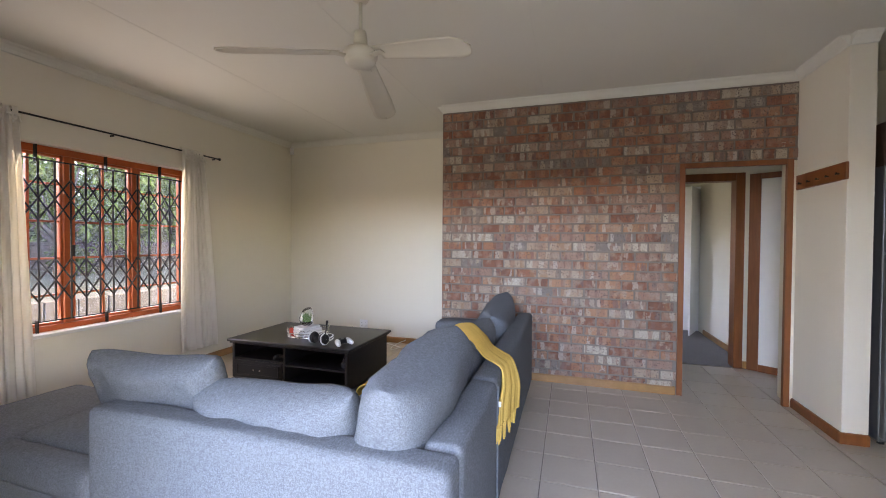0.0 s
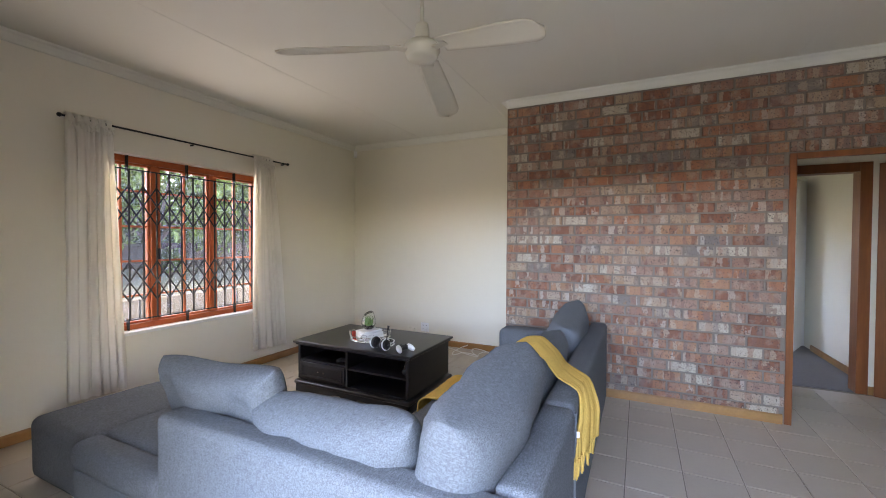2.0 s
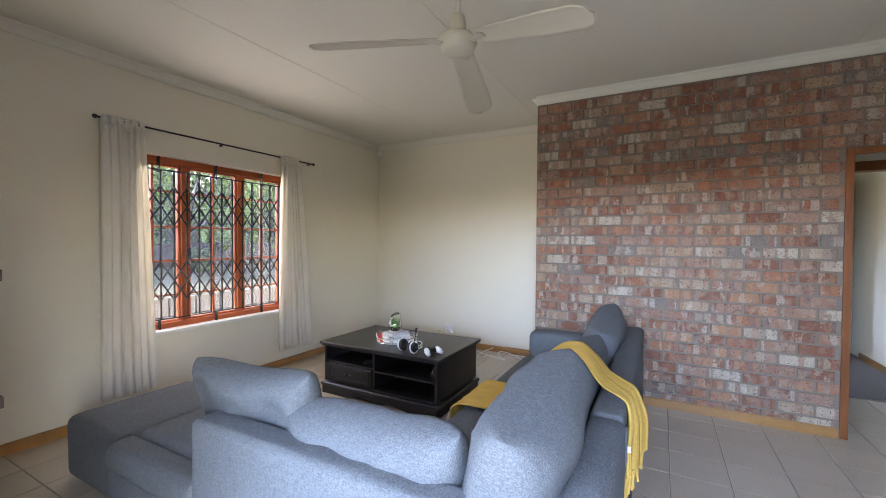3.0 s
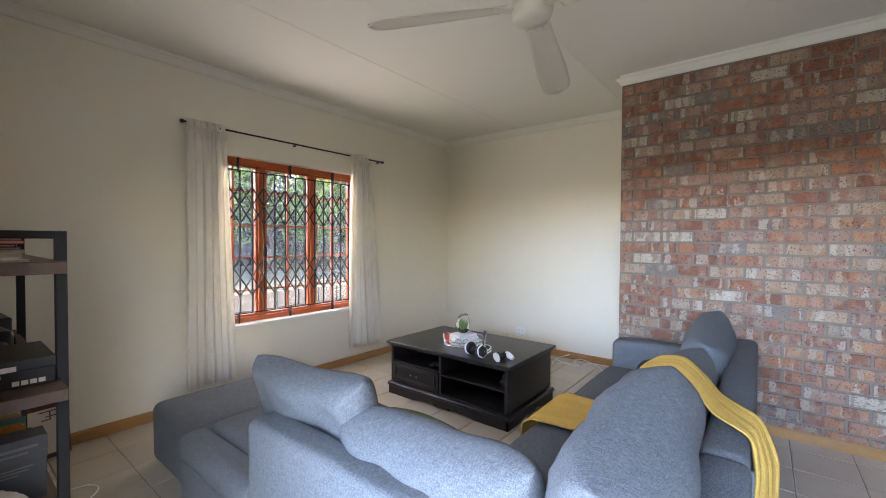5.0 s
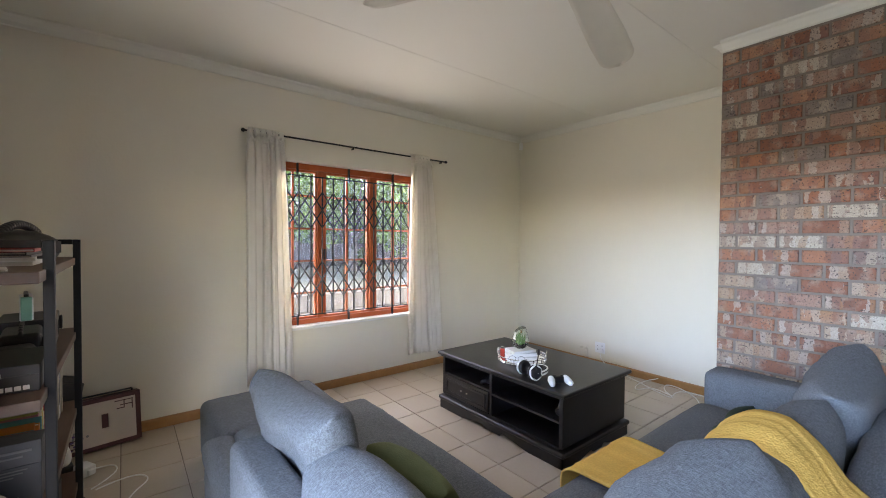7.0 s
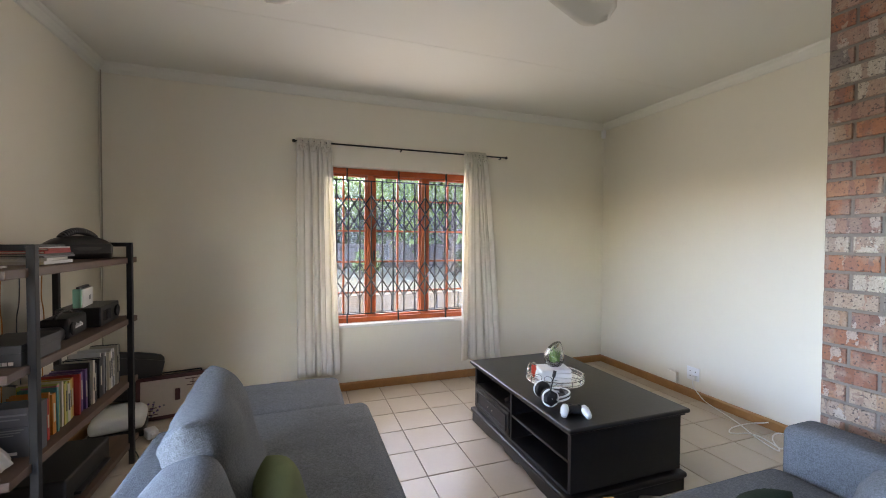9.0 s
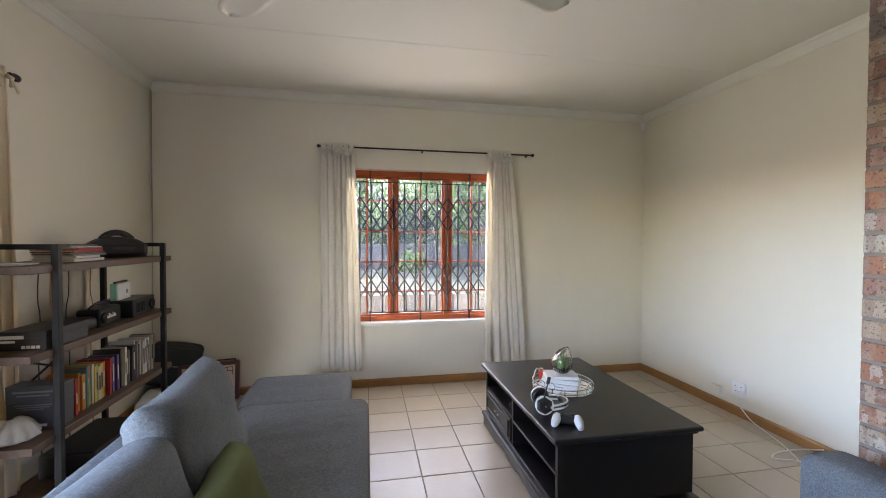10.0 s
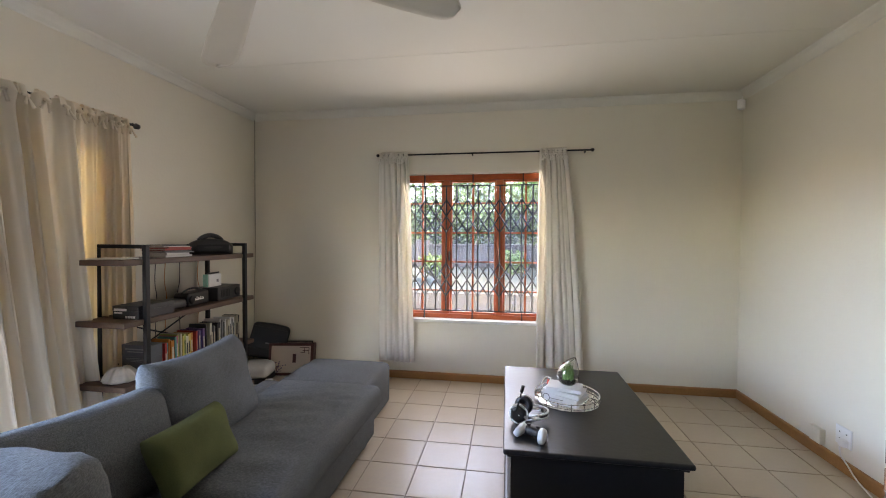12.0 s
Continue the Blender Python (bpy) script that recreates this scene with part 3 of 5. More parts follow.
FAB = "plump blue-grey woven fabric back cushion leaning on the sofa"
cushion(FAB, pose(-1.805, 3.025, 0.64, 17, -1, 4), 0.67, 0.49, 0.22, 1, 0.035, sag=0.022, wrinkle=0.020)
cushion(FAB, pose(-1.165, 3.02, 0.595, 20, -4, -3), 0.77, 0.44, 0.25, 2, 0.04, sag=0.012, wrinkle=0.016)
cushion(FAB, pose(-0.69, 3.255, 0.66, -13, 3, -90), 0.86, 0.53, 0.31, 3, 0.05, wrinkle=0.016)
cushion(FAB, pose(-0.70, 4.13, 0.60, -18, 0, -90), 0.84, 0.47, 0.23, 4)
cushion(FAB, pose(-0.665, 4.99, 0.65, -14, 7, -90), 0.76, 0.46, 0.25, 5, 0.05)
OLIVE = mat("olive_green_cotton", (0.115, 0.135, 0.055), 0.9, grain=[(9, 0.6), (180, 0.4)], bump=[(220, 0.2), (12, 0.15)], dark=0.65, spec=0.15)
gp = cushion("small olive green scatter cushion with knotted corners on the seat", pose(-1.45, 3.265, 0.545, 27, -2, 4), 0.43, 0.27, 0.13, 6, 0.06, OLIVE, "scatter_cushion", wrinkle=0.02)

DEEPGREEN = mat("bottle_green_cotton", (0.030, 0.050, 0.034), 0.9, grain=[(9, 0.6), (180, 0.4)], bump=[(220, 0.2), (12, 0.15)], dark=0.65, spec=0.15)
cushion("small bottle green scatter cushion behind the mustard throw", pose(-0.925, 4.47, 0.56, -20, 0, -90), 0.42, 0.27, 0.10, 12, 0.06, DEEPGREEN, "scatter_cushion", wrinkle=0.018)


# ---- throw over the back ----
def throw():
    """A knitted throw laid from the seat over the cushion and down behind the sofa back."""
    way = [(-1.372, 4.20, 0.33, 0.44), (-1.365, 4.20, 0.41, 0.46), (-1.31, 4.19, 0.445, 0.47), (-1.15, 4.17, 0.452, 0.44), (-0.98, 4.15, 0.458, 0.40), (-0.905, 4.12, 0.55, 0.38), (-0.872, 4.10, 0.66, 0.36),
           (-0.825, 4.09, 0.775, 0.35), (-0.75, 4.08, 0.835, 0.34), (-0.66, 4.06, 0.852, 0.32), (-0.585, 4.02, 0.80, 0.29), (-0.53, 3.98, 0.735, 0.27), (-0.46, 3.91, 0.714, 0.25),
           (-0.405, 3.87, 0.70, 0.25), (-0.378, 3.795, 0.62, 0.26), (-0.378, 3.745, 0.54, 0.29), (-0.378, 3.725, 0.47, 0.31)]
    bm = bmesh.new()
    n, sub = 36, 5
    rows = []
    pts = []
    for p, q in zip(way, way[1:]):
        for k in range(sub):
            f = k / sub
            pts.append([a + (c - a) * f for a, c in zip(p, q)])
    pts.append(list(way[-1]))
    for _ in range(2):
        pts = [pts[0]] + [[(a + 2 * c + d) / 4 for a, c, d in zip(pts[i - 1], pts[i], pts[i + 1])] for i in range(1, len(pts) - 1)] + [pts[-1]]
    for i, (x, y, z, w) in enumerate(pts):
        a, c = pts[max(0, i - 1)], pts[min(len(pts) - 1, i + 1)]
        tang = Vector((c[0] - a[0], 0, c[2] - a[2])).normalized()
        nor = Vector((-tang.z, 0, tang.x))
        f = i / (len(pts) - 1)
        row = []
        for k in range(n + 1):
            u = k / n - 0.5
            fold = noise.noise(Vector((u * 9, 1.5 * f, 2))) + 0.5 * noise.noise(Vector((u * 21, 2.5 * f, 8)))
            d = 0.004 + (0.006 + 0.08 * max(0, f - 0.75)) * max(-0.25, fold) + 0.004 * abs(u)
            row.append(bm.verts.new(Vector((x + 0.07 * u * min(1, max(0, f - 0.78) * 8), y + w * u, z - 0.045 * abs(2 * u) ** 3 * max(0, 1 - abs(f - 0.55) * 5))) + nor * d))
        rows.append(row)
    for p, q in zip(rows, rows[1:]):
        for k in range(n):
            bm.faces.new((p[k], p[k + 1], q[k + 1], q[k]))
    t = thing("throw_blanket", "mustard yellow knitted throw draped over the sofa back", "blanket")
    o = part("cloth", bm, YELLOW, t, smooth=True)
    o.modifiers.new("thick", "SOLIDIFY").thickness = 0.008
    rnd = random.Random(4)
    for k in range(17):
        y = 3.72 - 0.15 + 0.30 * k / 16
        a = Vector((-0.378 + 0.04 * (k / 16 - 0.5) + rnd.uniform(-0.004, 0.008), y, 0.48))
        c = a + Vector((rnd.uniform(-0.005, 0.01), rnd.uniform(-0.015, 0.015), -rnd.uniform(0.07, 0.10)))
        part("fringe", rod(a, c, 0.0075, 6, 0.005), YELLOW, t)
    part("care_label", box(-0.394, -0.382, 3.575, 3.577, 0.58, 0.605), WHITEPLASTIC, t, "small white sewn label")


throw()


# ---- coffee table ----
def coffee_table():
    x0, x1, y0, y1, h = -3.045, -1.785, 4.575, 5.40, 0.475
    t = thing("coffee_table", "black-stained wooden coffee table with a drawer and open shelves", "table")
    bx0, bx1, by0, by1 = x0 + 0.035, x1 - 0.035, y0 + 0.035, y1 - 0.035
    top = box(x0, x1, y0, y1, h - 0.026, h, 0.010, 3)
    box(x0 + 0.018, x1 - 0.018, y0 + 0.018, y1 - 0.018, h - 0.042, h - 0.026, 0.005, bm=top)
    part("tabletop", top, BLACKWOOD, t)
    part("side_panel", box(bx0, bx0 + 0.025, by0, by1, 0.12, h - 0.042, 0.002), BLACKWOOD, t)
    part("side_panel", box(bx1 - 0.025, bx1, by0, by1, 0.12, h - 0.042, 0.002), BLACKWOOD, t)
    part("back_panel", box(bx0 + 0.025, bx1 - 0.025, by1 - 0.02, by1, 0.12, h - 0.042, 0.002), BLACKWOOD, t)
    xm = bx0 + 0.47 * (bx1 - bx0)
    part("divider", box(xm - 0.011, xm + 0.011, by0 + 0.004, by1 - 0.02, 0.12, h - 0.042, 0.002), BLACKWOOD, t)
    part("bottom_board", box(bx0 + 0.026, bx1 - 0.026, by0 + 0.004, by1 - 0.021, 0.105, 0.12), BLACKWOOD, t)
    part("shelf", box(bx0 + 0.026, xm - 0.012, by0 + 0.004, by1 - 0.021, 0.288, 0.303, 0.002), BLACKWOOD, t)
    part("shelf", box(xm + 0.012, bx1 - 0.026, by0 + 0.004, by1 - 0.021, 0.268, 0.283, 0.002), BLACKWOOD, t)
    d = part("drawer", box(bx0 + 0.028, xm - 0.014, by0 - 0.006, by0 + 0.012, 0.128, 0.284, 0.006), BLACKWOOD, t)
    rim = box(bx0 + 0.055, xm - 0.04, by0 - 0.014, by0 - 0.005, 0.150, 0.166, 0.004)
    box(bx0 + 0.055, xm - 0.04, by0 - 0.014, by0 - 0.005, 0.246, 0.262, 0.004, bm=rim)
    box(bx0 + 0.055, bx0 + 0.071, by0 - 0.014, by0 - 0.005, 0.150, 0.262, 0.004, bm=rim)
    box(xm - 0.056, xm - 0.04, by0 - 0.014, by0 - 0.005, 0.150, 0.262, 0.004, bm=rim)
    part("moulding", rim, BLACKWOOD, d)
    CH = mat("worn_brass", (0.5, 0.45, 0.38), 0.35, metal=0.9)
    for f in (0.44, 0.56):
        x = bx0 + (xm - bx0) * f
        part("knob", lathe([(0, 0), (0.004, 0.002), (0.006, 0.008), (0, 0.012)], 12, pose(x, by0 - 0.006, 0.207, 90, 0, 0)), CH, d, "small worn metal knob", True)
    part("base_moulding", box(x0 + 0.006, x1 - 0.006, y0 + 0.006, y1 - 0.006, 0.072, 0.106, 0.014, 3), BLACKWOOD, t)

    def apron(a, c, n):
        """A plinth board whose lower edge is cut in shallow scallops."""
        bm = bmesh.new()
        a, c = Vector(a), Vector(c)
        m = 48
        w = Vector((0, 0, 1)).cross((c - a).normalized()) * 0.018
        rows = []
        for k in range(m + 1):
            f = k / m
            e = min(f, 1 - f) * n * 0.5
            low = 0.0 if e < 0.35 else (0.034 * min(1, (e - 0.35) / 0.25) if abs(f - 0.5) > 0.07 else 0.012)
            p = a + (c - a) * f
            rows.append([bm.verts.new(p + Vector((0, 0, low))), bm.verts.new(p + Vector((0, 0, 0.073))), bm.verts.new(p + w + Vector((0, 0, 0.073))), bm.verts.new(p + w + Vector((0, 0, low)))])
        for p, q in zip(rows, rows[1:]):
            for i in range(4):
                bm.faces.new((p[i], p[(i + 1) % 4], q[(i + 1) % 4], q[i]))
        bm.faces.new(rows[0][::-1])
        bm.faces.new(rows[-1])
        bmesh.ops.recalc_face_normals(bm, faces=bm.faces[:])
        return bm

    i = 0.02
    for a, c in (((x0 + i, y0 + i, 0), (x1 - i, y0 + i, 0)), ((x1 - i, y0 + i, 0), (x1 - i, y1 - i, 0)), ((x1 - i, y1 - i, 0), (x0 + i, y1 - i, 0)), ((x0 + i, y1 - i, 0), (x0 + i, y0 + i, 0))):
        part("plinth", apron(a, c, 3), BLACKWOOD, t)
    return t


coffee_table()
TZ = 0.476
SILVER = mat("polished_silver", (0.75, 0.74, 0.72), 0.12, metal=1.0, grain=[(12, 0.3)])
MIRROR = mat("mirror_base", (0.85, 0.85, 0.85), 0.03, metal=1.0)
PAPER = mat("book_paper", (0.72, 0.70, 0.66), 0.8, grain=[(120, 0.4)], dark=0.85)
COVER_W = mat("white_book_cover", (0.74, 0.73, 0.72), 0.4, grain=[(8, 0.3)], dark=0.9)
LEAF_IN = mat("green_succulent", (0.15, 0.28, 0.075), 0.5, grain=[(30, 0.6)], dark=0.5)
SOIL = mat("dark_soil", (0.03, 0.022, 0.016), 0.95, grain=[(60, 0.6)])
CLEAR = glass("clear_glass", (0.98, 0.99, 0.98))
RED = mat("red_plastic", (0.55, 0.045, 0.02), 0.4, grain=[(20, 0.3)])


def tray():
    t = thing("tray", "round silver tray with a pierced gallery rim and two handles", "tray", at=pose(-2.44, 4.95, TZ))
    part("base", lathe([(0, 0), (0.185, 0), (0.19, 0.004), (0.185, 0.008), (0, 0.008)], 48), MIRROR, t, "mirrored tray base", True)
    for z in (0.016, 0.042):
        ring = bmesh.new()
        for k in range(48):
            a, c = 2 * math.pi * k / 48, 2 * math.pi * (k + 1) / 48
            rod((0.188 * math.cos(a), 0.188 * math.sin(a), z), (0.188 * math.cos(c), 0.188 * math.sin(c), z), 0.0035, 6, bm=ring)
        part("rim", ring, SILVER, t, smooth=True)
    for k in range(16):
        a = 2 * math.pi * k / 16
        part("post", rod((0.188 * math.cos(a), 0.188 * math.sin(a), 0.006), (0.188 * math.cos(a), 0.188 * math.sin(a), 0.042), 0.003, 6), SILVER, t)
    for s in (0.6, 0.6 + math.pi):
        h = bmesh.new()
        pts = [(0.188 * math.cos(s + d), 0.188 * math.sin(s + d), 0.042 + 0.035 * math.sin(math.pi * f)) for f, d in ((k / 10, -0.25 + 0.05 * k) for k in range(11))]
        for p, q in zip(pts, pts[1:]):
            rod(p, q, 0.0045, 8, bm=h)
        part("handle", h, SILVER, t, smooth=True)


def book(name, label, w, d, h, cover, m, category="book", group=""):
    """A closed book lying flat: cover boards, spine and page block."""
    b = thing(name, label, category, group, at=m)
    part("page_block", box(-w / 2 + 0.004, w / 2 - 0.004, -d / 2 + 0.003, d / 2 - 0.004, 0.0025, h - 0.0025), PAPER, b)
    c = box(-w / 2, w / 2, -d / 2, d / 2, 0, 0.0025, 0.0006)
    box(-w / 2, w / 2, -d / 2, d / 2, h - 0.0025, h, 0.0006, bm=c)
    box(-w / 2, w / 2, -d / 2, -d / 2 + 0.003, 0, h, 0.0006, bm=c)
    part("cover", c, cover, b)
    return b


tray()
bz = TZ + 0.0085
for k, (w, d, h, r) in enumerate(((0.235, 0.165, 0.030, 14), (0.22, 0.155, 0.026, 22), (0.20, 0.14, 0.018, 35))):
    book("book", "white paperback book stacked on the silver tray", w, d, h, COVER_W, pose(-2.45, 4.94, bz, 0, 0, r + 40), group="books on the tray")
    bz += h + 0.001


def terrarium(z):
    t = thing("terrarium", "slanted glass terrarium with small green succulents", "terrarium", at=pose(-2.47, 4.96, z))
    bowl = lathe([(0.0, 0.0), (0.035, 0.0), (0.052, 0.012), (0.066, 0.045), (0.066, 0.08), (0.055, 0.115), (0.046, 0.135)], 28)
    for v in bowl.verts:
        if v.co.z > 0.07:
            v.co.z += (v.co.z - 0.07) * 0.6 * v.co.y / 0.06
    g = part("glass_bowl", bowl, CLEAR, t, smooth=True)
    g.modifiers.new("thick", "SOLIDIFY").thickness = 0.0025
    g.visible_shadow = False
    part("soil", lathe([(0, 0.004), (0.044, 0.008), (0.056, 0.026), (0.03, 0.036), (0, 0.038)], 20), SOIL, t, "dark soil", True)
    rnd = random.Random(7)
    for k in range(60):
        a, r = rnd.uniform(0, 6.28), 0.036 * math.sqrt(rnd.random())
        ht = rnd.uniform(0.045, 0.095)
        p = Vector((r * math.cos(a), r * math.sin(a), 0.03))
        q = p + Vector((rnd.uniform(-0.016, 0.016), rnd.uniform(-0.016, 0.016), ht))
        part("leaf", rod(p, q, 0.0055, 5, 0.0008), LEAF_IN, t)


terrarium(bz)


def headset():
    """A headset lying on its side: upright cups at the ends of a flat band."""
    t = thing("headset", "white and black gaming headset with a boom microphone", "headset", at=pose(-2.13, 4.70, TZ, 0, 0, -14))
    WP, BP = WHITEPLASTIC, BLACKPLASTIC
    for sx, shell in ((1, BP), (-1, WP)):
        m = pose(sx * 0.066, -0.03, 0.05, 0, 90 * sx - 8, 0)
        e = part("ear_cup", lathe([(0, -0.002), (0.040, -0.002), (0.047, 0.006), (0.045, 0.018), (0.030, 0.026), (0, 0.027)], 6 if sx > 0 else 24, m), shell, t, smooth=sx < 0)
        part("trim", lathe([(0.040, 0.004), (0.050, 0.004), (0.051, 0.010), (0.047, 0.014), (0.041, 0.012)], 24, m), WP, e, "white trim ring")
        part("ear_pad", lathe([(0.018, -0.003), (0.046, -0.003), (0.050, -0.014), (0.043, -0.027), (0.024, -0.027), (0.018, -0.015)], 24, m), BP, e, "black padded ear cushion", True)
    arc = [(0.078 * math.cos(a), 0.005 + 0.105 * math.sin(a), 0.040 + 0.008 * math.sin(a)) for a in [math.pi * k / 18 for k in range(19)]]
    band = bmesh.new()
    for p, q in zip(arc, arc[1:]):
        rod((p[0], p[1], p[2] - 0.011), (q[0], q[1], q[2] - 0.011), 0.0055, 8, bm=band)
        rod((p[0], p[1], p[2] + 0.011), (q[0], q[1], q[2] + 0.011), 0.0055, 8, bm=band)
    for sx in (-1, 1):
        rod((sx * 0.078, 0.01, 0.042), (sx * 0.082, -0.03, 0.052), 0.012, 8, bm=band)
    part("headband", band, WP, t, smooth=True)
    pad = bmesh.new()
    for p, q in zip(arc[5:13], arc[6:14]):
        rod((p[0] * 0.90, p[1] - 0.010, p[2]), (q[0] * 0.90, q[1] - 0.010, q[2]), 0.014, 10, bm=pad)
    part("headband_pad", pad, BP, t, "black headband padding", True)
    boom = rod((0.088, -0.045, 0.05), (0.080, -0.012, 0.185), 0.0038, 8)
    rod((0.081, -0.015, 0.172), (0.078, -0.006, 0.208), 0.0095, 10, bm=boom)
    part("microphone", boom, BP, t, "black boom microphone", True)


headset()


def gamepad():
    t = thing("game_controller", "white and black wireless game controller on the table", "game controller", at=pose(-1.945, 4.725, TZ, 0, 0, 62))
    part("body", slab(-0.05, 0.05, -0.03, 0.028, 0.006, 0.042, 0.014, 0.004, 31, 0.02), BLACKPLASTIC, t, smooth=True)
    for sx in (-1, 1):
        g = lathe([(0, -0.05), (0.016, -0.044), (0.021, -0.02), (0.023, 0.01), (0.018, 0.03), (0, 0.036)], 20, pose(sx * 0.055, -0.028, 0.028, -72, 0, sx * 14))
        part("grip", g, WHITEPLASTIC, t, "white rounded grip", True)
        part("thumbstick", lathe([(0.006, 0), (0.006, 0.008), (0.010, 0.010), (0.010, 0.014), (0, 0.014)], 14, pose(sx * 0.024, -0.008, 0.042)), BLACKPLASTIC, t, "", True)


gamepad()
rt = thing("lighter", "small red plastic lighter on the tray", "lighter", at=pose(-2.565, 4.862, TZ + 0.0085, 0, 0, 30))
part("case", box(-0.018, 0.018, -0.010, 0.010, 0, 0.065, 0.005), RED, rt)
part("cap", box(-0.011, 0.011, -0.007, 0.007, 0.066, 0.08, 0.002), SILVER, rt, "metal cap")
gl = thing("spectacles", "thin wire spectacles leaning on the books", "spectacles", at=pose(-2.36, 4.80, TZ + 0.05, 75, 0, 35))
for sx in (-1, 1):
    w = bmesh.new()
    pts = [(sx * 0.034 + 0.026 * math.cos(a), 0.019 * math.sin(a), 0) for a in [2 * math.pi * k / 18 for k in range(19)]]
    for p, q in zip(pts, pts[1:]):
        rod(p, q, 0.0015, 6, bm=w)
    part("rim", w, IRON, gl)
    part("temple", rod((sx * 0.06, 0.004, 0), (sx * 0.064, -0.004, -0.11), 0.0015, 6), IRON, gl)
# things in the table's niches
ct = thing("game_controller", "black game controller in the table's open shelf", "game controller", at=pose(-2.53, 4.72, 0.304, 0, 0, 10))
part("body", slab(-0.05, 0.05, -0.03, 0.03, 0, 0.034, 0.014, 0.004, 33, 0.02), BLACKPLASTIC, ct, smooth=True)
for sx in (-1, 1):
    part("grip", lathe([(0, -0.045), (0.015, -0.04), (0.02, -0.01), (0.016, 0.025), (0, 0.03)], 16, pose(sx * 0.052, -0.026, 0.022, -80, 0, sx * 14)), BLACKPLASTIC, ct, "", True)
hp = thing("headphones", "black headphones hanging at the end of the shelf", "headphones", at=pose(-1.90, 4.70, 0.2835))
for y in (0.0, 0.05):
    part("ear_cup", lathe([(0, 0), (0.026, 0.002), (0.03, 0.014), (0.022, 0.026), (0, 0.026)], 18, pose(0, y, 0.03, 90, 0, 20)), BLACKPLASTIC, hp, smooth=True)
hb = bmesh.new()
pts = [(0, 0.025 + 0.05 * math.cos(a), 0.045 + 0.05 * math.sin(a)) for a in [math.pi * k / 12 for k in range(13)]]
for p, q in zip(pts, pts[1:]):
    rod(p, q, 0.005, 6, bm=hb)
part("headband", hb, SILVER, hp, "thin silver headband", True)


# ---- bookshelf ----
SHX0, SHX1, SHY0, SHY1 = -3.30, -2.03, 1.94, 2.295
SHELVES = (1.270, 0.886, 0.490, 0.10)


def bookshelf():
    s = thing("bookshelf", "open shelf of dark wooden boards on a black steel frame", "bookshelf")
    for z in SHELVES:
        part("board", box(SHX0, SHX1, SHY0, SHY1, z, z + 0.036, 0.003), SHELFWOOD, s)
    for x in (-3.163, -2.178):
        for y in (SHY0 + 0.012, SHY1 - 0.012):
            part("post", box(x - 0.0145, x + 0.0145, y - 0.0145 + (0.018 if y > 2.1 else -0.018), y + 0.0145 + (0.018 if y > 2.1 else -0.018), 0, 1.40, 0.002), STEEL, s)
        part("top_rail", box(x - 0.012, x + 0.012, SHY0 + 0.01, SHY1 - 0.01, 1.375, 1.40, 0.002), STEEL, s)
    for a, c in (((-3.15, 0.52), (-2.19, 0.90)), ((-3.15, 0.90), (-2.19, 0.52))):
        part("brace", rod((a[0], SHY0 - 0.004, a[1]), (c[0], SHY0 - 0.004, c[1]), 0.006, 8), STEEL, s)
    return s


bookshelf()
Z1, Z2, Z3, Z4 = [z + 0.0365 for z in SHELVES]


def colour(name, rgb, rough=0.45):
    return mat(name, rgb, rough, grain=[(14, 0.4), (80, 0.25)], dark=0.8)


INKS = {"red": colour("red_cover", (0.42, 0.03, 0.022)), "orange": colour("orange_cover", (0.55, 0.20, 0.03)), "yellow": colour("yellow_cover", (0.62, 0.48, 0.12)),
        "teal": colour("teal_cover", (0.06, 0.25, 0.25)), "blue": colour("blue_cover", (0.05, 0.10, 0.28)), "violet": colour("violet_cover", (0.13, 0.07, 0.20)),
        "lime": colour("lime_cover", (0.36, 0.42, 0.10)), "white": COVER_W, "black": colour("black_cover", (0.02, 0.02, 0.022)), "grey": colour("grey_cover", (0.22, 0.22, 0.23)),
        "pink": colour("pink_cover", (0.50, 0.16, 0.18)), "cream": colour("cream_cover", (0.60, 0.55, 0.44))}


def standing_book(ink, x, w, h, d, z, seed):
    rnd = random.Random(seed)
    b = thing("book", "%s book standing upright on the shelf" % ink, "book", "books in the shelf row", at=pose(x, SHY1 - 0.055 - d / 2 + rnd.uniform(-0.015, 0.01), z, 0, rnd.uniform(-1.5, 1.5), 0))
    part("page_block", box(-w / 2 + 0.002, w / 2 - 0.002, -d / 2, d / 2 - 0.004, 0.002, h - 0.004), PAPER, b)
    c = box(-w / 2, -w / 2 + 0.002, -d / 2, d / 2, 0, h, 0.0005)
    box(w / 2 - 0.002, w / 2, -d / 2, d / 2, 0, h, 0.0005, bm=c)
    box(-w / 2, w / 2, d / 2 - 0.002, d / 2, 0, h, 0.0005, bm=c)
    part("cover", c, INKS[ink], b)
    if w > 0.018:
        part("spine_title", box(-w * 0.22, w * 0.22, d / 2, d / 2 + 0.0008, h * 0.3, h * rnd.uniform(0.6, 0.8)), INKS["black" if ink in ("white", "cream", "yellow", "lime") else "cream"], b, "lettering block on the spine")


